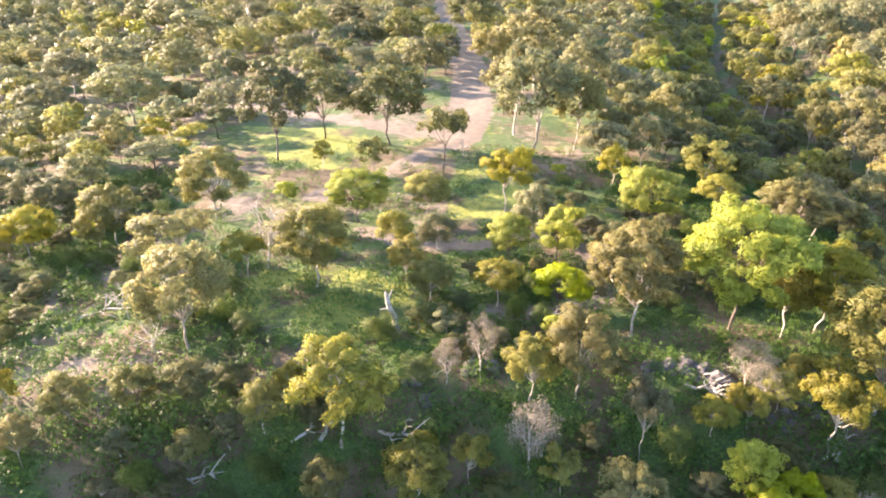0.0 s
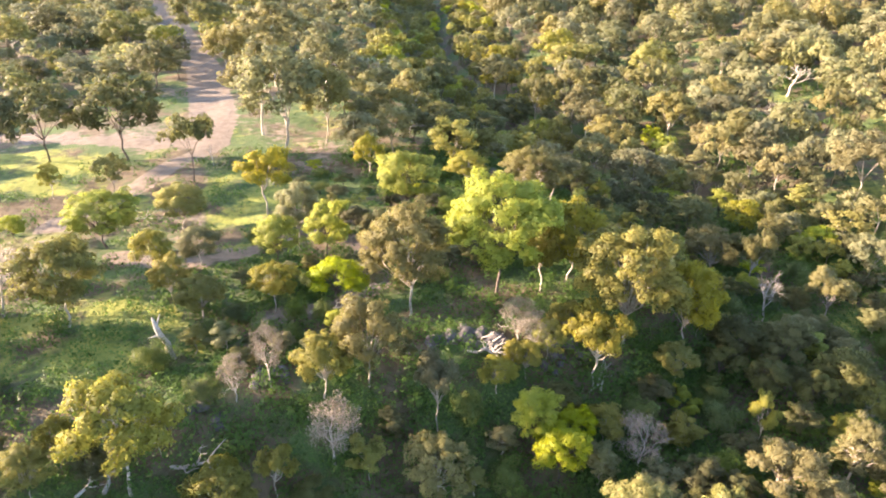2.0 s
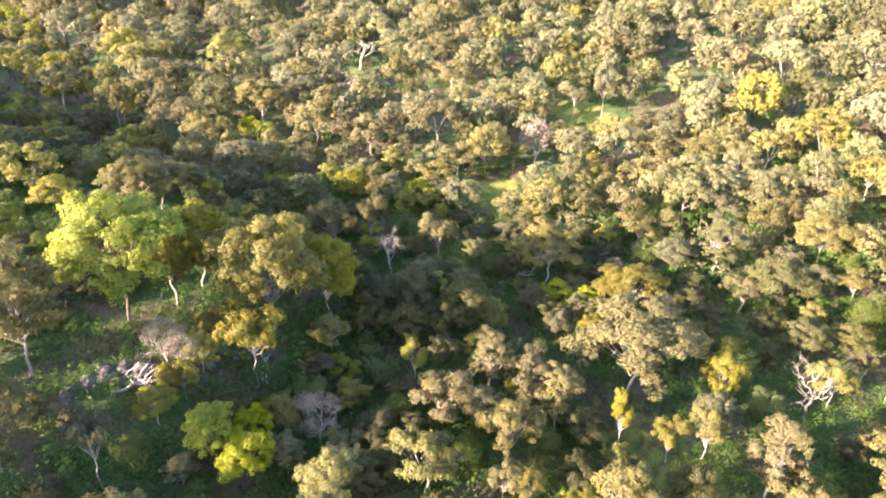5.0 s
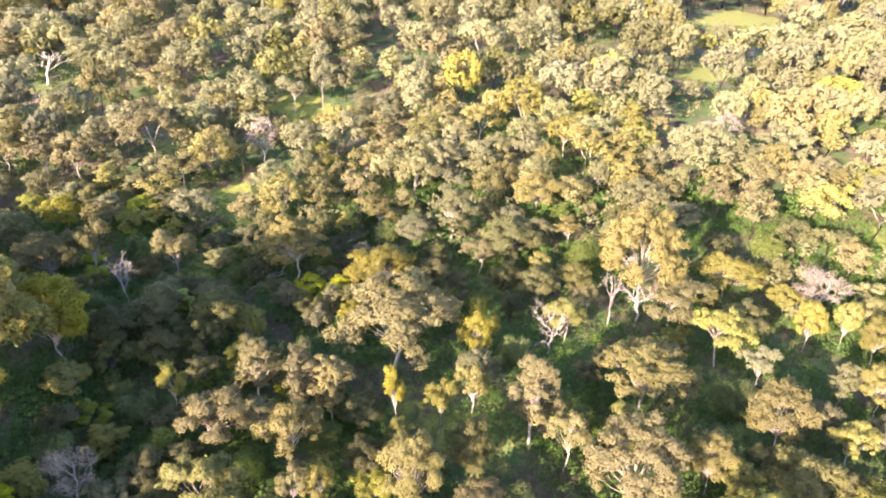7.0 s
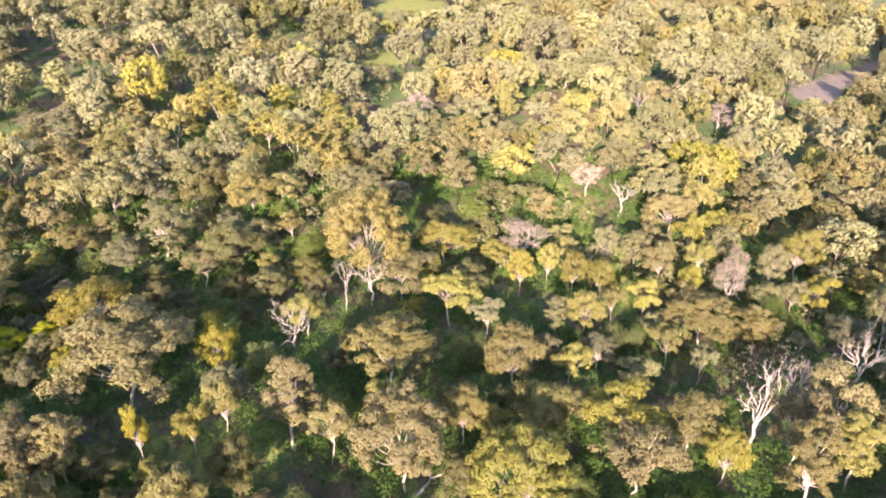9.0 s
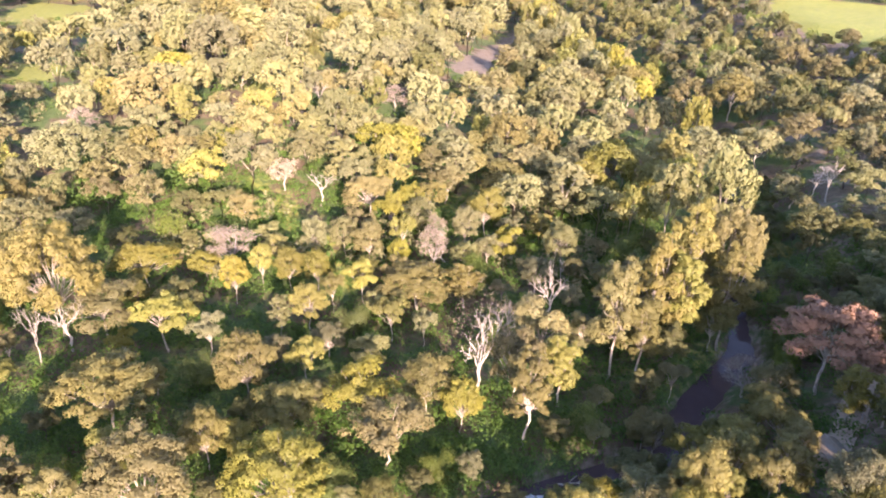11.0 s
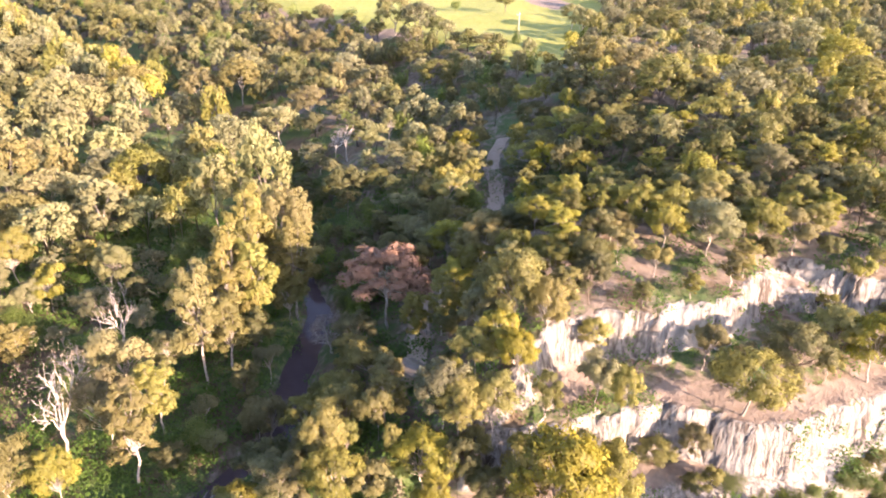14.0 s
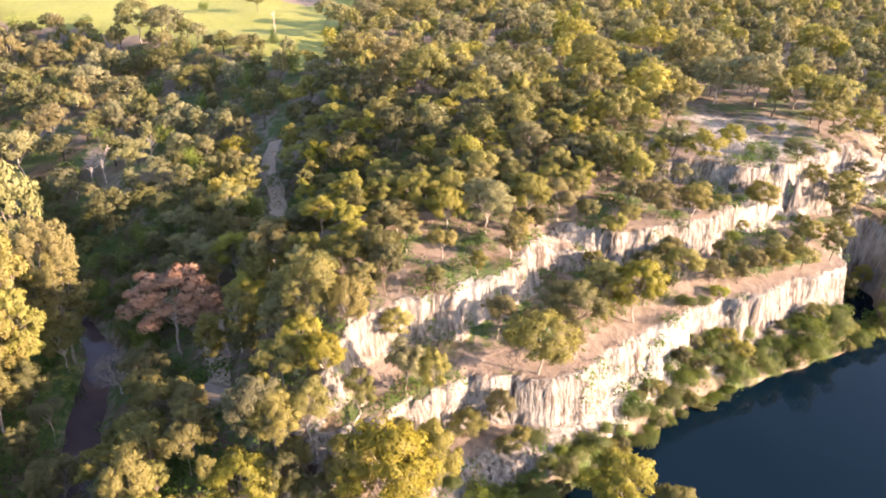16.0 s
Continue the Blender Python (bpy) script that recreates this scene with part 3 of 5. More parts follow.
LABELS = {
    "t": ("grey-green eucalypt with pale trunk and rounded crown", "tree"),
    "o": ("tan-olive eucalypt with sunlit crown and pale limbs", "tree"),
    "y": ("yellow-green eucalypt with clumped crown in low sun", "tree"),
    "Y": ("golden-green spreading tree with a dense crown", "tree"),
    "l": ("bright lime-green tree with a full crown", "tree"),
    "k": ("dark olive eucalypt with dark trunk, also standing in for shaded gums", "tree"),
    "s": ("fresh green rounded shrub on the slope", "shrub"),
    "d": ("bleached leafless dead tree with crooked limbs", "dead tree"),
    "p": ("dry grey-tan tree with thin bare twigs", "dry tree"),
    "P": ("dead tree with pinkish bare limbs and pale trunk", "dead tree"),
    "r": ("dead tree with russet dry leaves beside the creek", "dead tree"),
    "c": ("dark green conifer beside the field", "conifer"),
}
tree_rng = random.Random(11)


NAMES = {"t": "grey_gum", "o": "olive_gum", "y": "yellow_gum", "Y": "golden_tree", "l": "lime_green_tree", "k": "dark_or_shaded_gum", "s": "shrub", "d": "dead_tree", "P": "dead_tree", "p": "dry_tree", "r": "dead_tree", "c": "conifer"}
GROUPS = {"s": "shrubs of the slope", "d": "dead trees of the bushland", "P": "dead trees of the bushland", "p": "dry trees of the bushland"}


def stance(x, y, h, w, form):
    wide = w / (SLIM if form == "T" else WIDTH)
    return Matrix.LocRotScale((x, y, max(height(x, y), -0.3) - 0.1), Euler((0, 0, tree_rng.uniform(0, 6.28))), (wide, wide, h / HEIGHT))


def clothed(name, mesh, mat, parent):
    """A part that shares its mesh with others but has its own material."""
    ob = new(name, mesh)
    ob.parent = parent
    ob.material_slots[0].link = "OBJECT"
    ob.material_slots[0].material = mat


def tree(x, y, h, w, kind, form):
    models = kit(key_of(kind, form, w), 2 if math.hypot(x, y) < 118 else 1)
    trunk_mesh, crown_mesh = models[tree_rng.randrange(len(models))]
    top = new(NAMES[kind])
    clothed("trunk", trunk_mesh, BARK.get(kind, PALE_BARK), top)
    if crown_mesh:
        clothed("crown", crown_mesh, leaf_of(kind), top)
    label, category = LABELS[kind]
    tagged(top, label, category, GROUPS.get(kind, "gum trees of the bushland"))
    top.matrix_world = stance(x, y, h, w, key_of(kind, form, w))
    return top


def joined(name, spots, label, category):
    """Far trees in one mesh."""
    mats = [PALE_BARK, DARK_BARK, DEAD_WOOD] + list(LEAF.values())
    place, aim, loops, counts, slots, tones = [], [], [], [], [], []
    total = 0
    for x, y, h, w, kind, form in spots:
        models = shapes(key_of(kind, form, w), 0 if math.hypot(x, y) > 150 else 1)
        trunk, crown = models[tree_rng.randrange(len(models))]
        m = np.array(stance(x, y, h, w, key_of(kind, form, w)))
        tone = tree_rng.random()
        wood = np.array([tuple(p) for p in trunk[0]])
        out = wood - np.array([0.0, 0.0, 5.0])
        parts = [(wood, trunk[1], out / np.linalg.norm(out, axis=1)[:, None], BARK.get(kind, PALE_BARK))]
        if crown:
            parts.append((*crown, leaf_of(kind)))
        for v, polys, n, mat in parts:
            v, n = v @ m[:3, :3].T + m[:3, 3], n @ np.linalg.inv(m[:3, :3])
            place.append(v), aim.append(n / np.linalg.norm(n, axis=1)[:, None])
            if isinstance(polys, list):
                for f in polys:
                    loops.append(np.array(f) + total)
                    counts.append(len(f))
            else:
                loops.append((polys + total).ravel())
                counts += [polys.shape[1]] * len(polys)
            slots.append(np.full(len(polys), mats.index(mat)))
            tones.append(np.full(len(v), tone))
            total += len(v)
    me = bpy.data.meshes.new(name)
    index, counts = np.concatenate(loops), np.array(counts)
    me.vertices.add(total), me.loops.add(len(index)), me.polygons.add(len(counts))
    me.vertices.foreach_set("co", np.concatenate(place).astype(np.float32).ravel())
    me.loops.foreach_set("vertex_index", index.astype(np.int32))
    me.polygons.foreach_set("loop_start", (np.cumsum(counts) - counts).astype(np.int32))
    me.polygons.foreach_set("material_index", np.concatenate(slots).astype(np.int32))
    me.polygons.foreach_set("use_smooth", np.ones(len(counts), bool))
    me.attributes.new("tone", "FLOAT", "POINT").data.foreach_set("value", np.concatenate(tones).astype(np.float32))
    me.attributes.new("custom_normal", "FLOAT_VECTOR", "POINT").data.foreach_set("vector", np.concatenate(aim).astype(np.float32).ravel())
    me.update(calc_edges=True)
    for m in mats:
        me.materials.append(m)
    return tagged(new(name, me), label, category, kind="stuff")


# trees that stand out: place, height, crown width, kind and form (U spreading, R rounded, T tall, L loose)
# some k trees are gums in shade, given dark leaves for it
STANDS = []
STANDS += [(46.7, 14.3, 11.2, 6.3, "o", "R"), (-10.3, 48.2, 7.5, 4.3, "y", "R"), (-2.1, 49.5, 7.5, 6.5, "y", "R"), (3.0, 50.7, 7.7, 4.3, "y", "L"), (33.8, 38.3, 8.0, 6.6, "y", "R"), (1.5, -51.1, 14.0, 10.6, "Y", "R"), (17.9, 48.0, 8.2, 6.9, "o", "R"), (44.7, 25.6, 7.2, 4.0, "o", "L"), (22.9, -46.1, 7.7, 6.0, "y", "R"), (45.8, 23.7, 6.2, 3.4, "Y", "R"), (5.2, -51.6, 10.7, 6.2, "Y", "R"), (11.7, 50.5, 6.5, 4.7, "y", "L"), (40.9, 32.7, 10.2, 8.5, "y", "L"), (-1.7, 52.4, 4.4, 3.4, "Y", "R"), (8.8, 52.2, 8.0, 5.5, "p", "R"), (50.1, -17.3, 12.3, 11.3, "y", "R"), (15.4, -51.4, 7.9, 7.3, "y", "R"), (-9.4, 53.0, 13.0, 10.5, "y", "U")]
STANDS += [(53.0, 10.2, 10.0, 5.0, "k", "R"), (-2.9, -54.3, 10.8, 6.5, "Y", "R"), (18.8, -51.2, 4.2, 2.2, "y", "R"), (-12.0, 53.6, 5.3, 3.4, "k", "R"), (54.7, -6.0, 13.1, 11.2, "o", "R"), (-9.3, -54.6, 5.6, 6.7, "s", "R"), (10.8, -54.4, 6.3, 3.5, "y", "R"), (30.4, 46.8, 7.0, 6.1, "l", "R"), (-6.6, 55.8, 6.0, 4.0, "t", "L"), (12.7, -54.7, 7.8, 5.6, "o", "R"), (-17.0, 54.0, 6.0, 4.8, "y", "R"), (49.1, 28.3, 10.2, 7.8, "o", "L"), (23.8, -51.7, 5.3, 2.9, "y", "R"), (-5.1, -56.7, 2.6, 3.1, "s", "R"), (19.8, 53.8, 10.9, 5.0, "t", "L"), (9.6, -56.6, 7.1, 5.0, "y", "R"), (14.7, -55.5, 8.0, 6.3, "t", "R"), (29.0, 49.9, 7.8, 5.4, "l", "R")]
STANDS += [(-22.0, -53.5, 10.8, 7.2, "y", "R"), (-14.8, 56.1, 6.0, 3.4, "Y", "R"), (21.4, -54.3, 8.0, 4.5, "y", "L"), (-15.1, -56.4, 4.2, 5.0, "s", "R"), (27.5, -51.6, 5.6, 2.4, "y", "R"), (9.0, 57.8, 8.0, 6.3, "Y", "R"), (28.6, -51.1, 6.1, 3.4, "o", "R"), (4.6, -58.7, 7.4, 3.6, "k", "L"), (32.7, -49.0, 6.5, 6.8, "k", "L"), (25.6, -53.4, 4.7, 2.9, "y", "R"), (59.3, 1.1, 9.8, 5.6, "o", "L"), (33.5, 49.0, 5.9, 4.3, "l", "R"), (0.7, 59.4, 5.8, 3.0, "p", "R"), (-27.8, -52.6, 7.1, 4.8, "y", "R"), (-20.3, 56.5, 5.3, 4.0, "k", "R"), (14.0, 58.4, 10.2, 8.1, "o", "R"), (51.8, -30.6, 10.5, 11.2, "o", "L"), (4.2, 60.1, 7.7, 3.8, "p", "R")]
STANDS += [(39.4, 45.9, 8.1, 5.5, "p", "R"), (-24.5, 55.5, 5.9, 5.4, "k", "R"), (25.6, -55.4, 7.7, 6.3, "y", "R"), (-29.2, 54.4, 6.2, 5.0, "k", "R"), (8.5, -61.2, 6.7, 4.6, "Y", "R"), (27.3, 55.6, 4.7, 4.4, "y", "R"), (61.9, 5.1, 13.1, 7.4, "o", "T"), (-3.0, -62.3, 7.1, 3.8, "y", "R"), (-0.2, -62.7, 8.3, 5.0, "t", "L"), (62.7, -5.0, 8.9, 5.7, "y", "R"), (50.8, 37.7, 8.5, 9.1, "o", "L"), (61.0, -17.0, 6.4, 4.6, "y", "R"), (-38.9, 50.1, 6.2, 3.8, "o", "R"), (61.9, -13.9, 8.7, 5.3, "o", "R"), (60.1, 20.6, 10.7, 2.9, "Y", "L"), (-35.3, 53.2, 6.2, 5.0, "y", "R"), (-19.0, -61.1, 3.3, 4.0, "s", "R"), (13.1, -62.7, 6.9, 6.0, "y", "R")]
STANDS += [(62.5, 15.9, 9.0, 4.5, "y", "L"), (45.6, -45.6, 14.4, 6.9, "o", "T"), (29.8, 57.2, 4.7, 2.9, "Y", "R"), (58.5, 27.4, 10.1, 5.9, "o", "T"), (31.2, 56.7, 5.2, 3.2, "Y", "R"), (57.4, 30.6, 11.2, 5.6, "o", "T"), (27.4, -59.0, 8.6, 4.9, "y", "R"), (61.0, -23.0, 8.7, 7.2, "y", "R"), (11.2, -64.4, 6.7, 4.8, "Y", "R"), (64.2, 12.6, 9.6, 4.8, "y", "L"), (16.3, -63.6, 3.9, 2.9, "k", "R"), (51.8, -40.8, 8.4, 5.4, "y", "R"), (6.4, -66.1, 8.7, 5.0, "o", "R"), (-22.0, -62.8, 3.1, 3.7, "s", "R"), (58.7, -31.6, 10.1, 9.6, "y", "L"), (23.4, -62.5, 6.3, 4.4, "o", "R"), (32.1, -59.3, 5.1, 3.2, "y", "R"), (33.0, 58.9, 5.9, 4.5, "p", "R")]
STANDS += [(34.6, 58.1, 5.9, 4.4, "y", "R"), (10.0, -67.0, 10.7, 7.0, "y", "R"), (39.3, 55.5, 11.7, 8.7, "Y", "L"), (30.1, -61.1, 6.8, 3.3, "y", "R"), (36.4, -57.7, 7.4, 4.8, "o", "R"), (56.1, -39.1, 9.3, 6.9, "y", "R"), (-15.3, -66.7, 8.3, 8.6, "Y", "R"), (-42.0, 54.1, 6.2, 3.3, "Y", "R"), (31.9, 60.6, 6.1, 4.7, "p", "R"), (58.8, 36.5, 9.9, 6.2, "o", "T"), (-27.1, 64.0, 13.1, 10.3, "o", "R"), (32.3, -61.7, 5.2, 2.6, "y", "R"), (38.6, -58.0, 5.9, 5.0, "o", "R"), (26.6, -64.5, 8.8, 7.1, "o", "L"), (1.2, -70.1, 4.6, 4.1, "Y", "R"), (54.4, 44.9, 8.8, 3.9, "y", "L"), (-30.9, 63.6, 5.2, 5.0, "d", "R"), (52.1, -49.6, 12.0, 7.2, "o", "R")]
STANDS += [(21.5, 69.1, 14.4, 11.8, "o", "R"), (72.3, -6.6, 9.9, 14.3, "o", "U"), (49.0, -54.2, 10.5, 6.6, "y", "T"), (69.9, -21.7, 10.8, 7.9, "o", "R"), (56.2, -46.9, 17.7, 9.2, "P", "R"), (-11.2, -72.5, 7.4, 4.9, "o", "L"), (70.1, 23.7, 14.4, 17.7, "o", "U"), (16.8, -72.8, 7.3, 3.5, "y", "T"), (14.2, 73.5, 6.4, 7.3, "l", "R"), (50.5, 55.4, 5.6, 5.0, "y", "R"), (69.1, -29.1, 8.8, 5.8, "y", "L"), (6.8, 75.0, 6.8, 6.3, "Y", "R"), (-1.7, 75.3, 6.5, 6.4, "Y", "R"), (45.8, 60.1, 16.2, 15.2, "Y", "R"), (23.3, -72.0, 8.0, 5.3, "y", "T"), (20.1, -73.1, 9.7, 4.5, "y", "T"), (75.0, 14.3, 9.5, 5.7, "Y", "R"), (-20.5, -73.6, 7.5, 7.9, "k", "R")]
STANDS += [(67.4, -37.6, 7.1, 6.4, "t", "L"), (33.5, 69.7, 16.9, 15.7, "l", "R"), (19.2, -75.5, 6.3, 5.2, "o", "L"), (59.6, 50.3, 7.6, 5.3, "k", "R"), (63.4, 46.6, 7.7, 5.4, "k", "L"), (-36.3, 70.1, 6.2, 6.0, "d", "R"), (56.8, 55.1, 6.8, 6.1, "k", "L"), (-33.7, -71.8, 3.8, 4.5, "s", "R"), (55.7, -56.6, 13.7, 8.5, "o", "L"), (54.1, 58.8, 13.1, 8.7, "Y", "R"), (49.1, -63.1, 19.2, 8.3, "o", "T"), (39.5, 69.9, 12.1, 9.1, "Y", "R"), (80.1, 5.5, 10.2, 7.8, "d", "R"), (-4.4, 80.3, 6.7, 5.2, "Y", "R"), (-16.1, 78.9, 11.0, 10.5, "y", "R"), (46.9, -66.4, 13.4, 7.7, "o", "T"), (67.9, -46.5, 7.2, 4.3, "t", "L"), (43.3, 70.0, 12.0, 10.2, "Y", "R")]
STANDS += [(-29.5, -77.2, 9.3, 7.4, "Y", "R"), (61.4, -55.3, 11.9, 7.4, "d", "R"), (-4.5, -82.5, 4.8, 4.6, "o", "L"), (82.7, 3.6, 8.3, 6.2, "y", "L"), (-25.7, -78.9, 7.4, 6.0, "y", "R"), (-36.7, -74.5, 3.9, 4.6, "s", "R"), (20.7, -80.5, 6.5, 5.5, "Y", "R"), (70.4, 44.3, 7.1, 4.8, "y", "R"), (60.6, 57.0, 8.6, 7.1, "k", "R"), (36.5, -74.8, 5.7, 7.0, "p", "R"), (29.2, -78.0, 13.3, 14.3, "r", "U"), (68.8, 47.6, 8.8, 8.0, "k", "R"), (71.5, -43.6, 8.5, 5.2, "y", "L"), (-0.0, -83.8, 6.3, 5.3, "o", "L"), (81.3, -20.9, 7.6, 5.6, "t", "L"), (13.8, -83.3, 5.2, 4.6, "Y", "R"), (-25.2, 80.7, 7.8, 5.9, "y", "L"), (18.3, -82.9, 6.4, 6.1, "y", "R")]
STANDS += [(15.3, 84.4, 10.6, 6.9, "l", "L"), (80.4, -30.7, 6.7, 4.0, "t", "T"), (-6.4, 86.0, 7.7, 5.5, "y", "R"), (66.8, 55.0, 8.4, 8.2, "k", "R"), (85.0, -16.6, 9.5, 9.1, "y", "U"), (-23.3, 83.6, 11.4, 7.5, "d", "R"), (79.6, -34.9, 7.6, 5.6, "y", "R"), (9.1, 86.9, 7.0, 7.1, "l", "R"), (-34.1, 81.0, 11.2, 12.5, "o", "L"), (17.9, -86.3, 7.5, 7.1, "o", "R"), (47.8, -75.2, 16.8, 8.1, "y", "T"), (89.2, -1.9, 10.9, 4.4, "d", "R"), (89.5, 1.3, 6.5, 3.1, "o", "L"), (50.9, -73.8, 18.6, 9.0, "o", "T"), (-1.0, 90.1, 5.5, 6.6, "t", "R"), (-45.3, -78.0, 4.7, 5.6, "s", "R"), (90.3, -5.8, 10.8, 8.0, "d", "R"), (-11.1, -89.9, 7.8, 8.1, "t", "R")]
STANDS += [(18.3, -88.9, 7.2, 5.6, "o", "R"), (81.6, -39.6, 7.7, 4.1, "y", "L"), (62.9, -65.7, 14.7, 7.7, "d", "R"), (75.8, -50.6, 7.9, 13.2, "o", "U"), (12.5, 90.4, 10.4, 6.1, "t", "R"), (91.2, -10.6, 9.3, 10.4, "o", "L"), (-1.5, -92.2, 7.4, 6.5, "y", "R"), (81.2, -44.4, 8.5, 5.7, "y", "L"), (45.8, -80.7, 8.8, 5.9, "y", "R"), (-6.0, -93.0, 7.5, 6.2, "y", "R"), (87.9, 31.7, 8.4, 10.4, "Y", "R"), (8.2, -93.3, 7.1, 5.8, "y", "R"), (93.5, -5.4, 17.1, 13.2, "o", "R"), (-50.2, -79.8, 4.1, 4.9, "s", "R"), (-38.4, -86.3, 5.7, 5.7, "y", "R"), (-17.1, -92.9, 8.4, 6.6, "y", "R"), (24.5, -91.5, 7.8, 6.8, "y", "R"), (45.8, -83.0, 16.4, 8.8, "o", "T")]
STANDS += [(-29.2, -90.4, 6.5, 4.2, "y", "L"), (90.9, -28.4, 8.0, 4.4, "Y", "R"), (86.6, -39.6, 7.8, 4.2, "y", "R"), (81.4, -50.2, 7.2, 4.9, "o", "L"), (27.4, -91.7, 7.2, 5.9, "t", "R"), (89.0, -36.1, 7.9, 5.2, "y", "R"), (-21.9, -94.2, 7.3, 6.8, "o", "L"), (51.9, -81.8, 21.7, 9.4, "o", "T"), (91.5, -32.9, 8.5, 3.5, "y", "R"), (96.9, 9.0, 6.4, 4.2, "y", "L"), (84.2, -52.5, 7.7, 3.6, "y", "R"), (88.4, 46.1, 12.1, 11.9, "o", "U"), (29.5, 95.6, 12.0, 10.1, "l", "R"), (98.3, 18.9, 7.1, 7.1, "o", "L"), (-57.1, -82.4, 6.3, 7.5, "s", "R"), (-47.7, 88.3, 6.7, 6.4, "Y", "R"), (-13.0, 99.7, 8.9, 11.5, "l", "R"), (-46.0, 89.9, 10.0, 8.1, "y", "R")]
STANDS += [(75.7, 67.1, 9.2, 6.4, "d", "R"), (-24.7, -98.2, 6.2, 5.3, "y", "R"), (101.0, 14.5, 8.9, 9.6, "k", "R"), (83.6, -58.7, 7.9, 5.6, "p", "R"), (89.5, -50.2, 8.0, 6.1, "o", "R"), (-37.1, -96.0, 5.7, 6.9, "o", "R"), (101.4, -18.6, 7.9, 10.4, "y", "U"), (-56.5, 86.4, 8.6, 8.7, "Y", "R"), (-2.7, 103.2, 7.1, 7.8, "y", "R"), (-33.4, -97.9, 5.8, 5.3, "o", "L"), (-34.2, 97.6, 11.8, 11.1, "y", "R"), (48.4, 91.8, 11.0, 11.6, "o", "R"), (-42.0, -94.9, 5.7, 5.2, "Y", "R"), (9.8, 103.6, 12.3, 9.9, "Y", "L"), (94.7, -43.1, 7.7, 4.5, "t", "R"), (88.1, -55.7, 9.7, 5.2, "y", "L"), (51.7, -90.6, 19.1, 11.3, "o", "R"), (99.8, -31.3, 7.4, 8.4, "p", "R")]
STANDS += [(-11.5, -104.2, 7.7, 6.4, "y", "R"), (93.6, -48.1, 7.2, 5.4, "t", "R"), (80.5, -67.8, 6.0, 5.0, "t", "R"), (79.1, -70.1, 9.1, 5.8, "y", "L"), (86.3, -61.1, 8.4, 4.3, "p", "R"), (-62.7, -85.9, 4.3, 5.1, "s", "R"), (84.7, 64.8, 12.2, 7.8, "o", "L"), (-60.6, 88.0, 5.5, 4.9, "y", "R"), (107.7, 6.2, 6.6, 5.3, "o", "L"), (74.5, -78.3, 9.3, 6.9, "t", "R"), (-25.1, 105.3, 4.2, 4.2, "l", "R"), (105.4, 24.7, 11.3, 9.4, "t", "T"), (53.8, 94.6, 9.9, 10.5, "o", "U"), (75.0, 79.2, 9.2, 9.6, "o", "R"), (86.0, -67.1, 8.4, 5.1, "t", "R"), (79.5, 75.2, 13.0, 6.8, "o", "L"), (94.3, -57.1, 10.0, 5.9, "y", "L"), (-67.8, -87.6, 3.7, 4.4, "s", "R")]
STANDS += [(-26.8, -109.1, 7.0, 7.6, "t", "R"), (29.9, -108.5, 9.1, 7.8, "y", "L"), (4.2, -113.9, 7.5, 6.0, "y", "R"), (32.9, -109.2, 6.9, 5.8, "k", "R"), (-61.9, -96.5, 5.6, 3.6, "y", "R"), (43.9, 106.0, 6.4, 7.5, "Y", "R"), (108.3, 39.3, 7.9, 9.2, "o", "L"), (88.8, -73.8, 9.6, 7.3, "Y", "R"), (115.4, 3.4, 5.8, 3.2, "o", "L"), (-20.0, -114.3, 7.7, 7.9, "t", "R"), (-59.5, 100.5, 7.7, 8.1, "t", "R"), (101.8, -57.5, 8.9, 10.5, "o", "U"), (-56.2, -102.5, 6.1, 5.6, "Y", "R"), (116.5, 12.7, 8.9, 9.6, "o", "R"), (61.6, 100.5, 8.5, 8.4, "k", "R"), (99.0, -64.6, 7.0, 5.7, "y", "R"), (72.0, 94.3, 8.2, 8.0, "k", "R"), (97.5, -67.7, 7.9, 6.6, "o", "R")]
STANDS += [(31.8, -114.5, 7.6, 6.0, "Y", "R"), (28.8, 115.5, 7.9, 6.0, "Y", "R"), (93.6, -73.6, 7.6, 4.3, "d", "R"), (105.3, 56.0, 10.8, 8.5, "y", "R"), (-12.5, 119.0, 7.3, 6.0, "y", "R"), (-48.3, -109.4, 6.5, 7.6, "y", "R"), (-0.4, 119.8, 14.0, 10.1, "k", "L"), (119.8, -4.8, 8.2, 11.9, "t", "R"), (109.2, 51.0, 9.2, 6.4, "y", "R"), (112.5, 44.4, 10.8, 7.4, "o", "L"), (110.0, -51.8, 10.3, 8.1, "d", "R"), (43.9, 113.5, 9.7, 10.3, "Y", "R"), (119.8, 21.8, 8.3, 6.1, "y", "R"), (63.3, -104.7, 22.4, 10.8, "t", "R"), (28.9, -119.3, 7.6, 5.5, "Y", "R"), (70.4, -100.6, 18.3, 9.0, "t", "R"), (-21.9, 120.8, 6.2, 4.4, "y", "R"), (119.7, 28.8, 9.6, 7.3, "t", "L")]
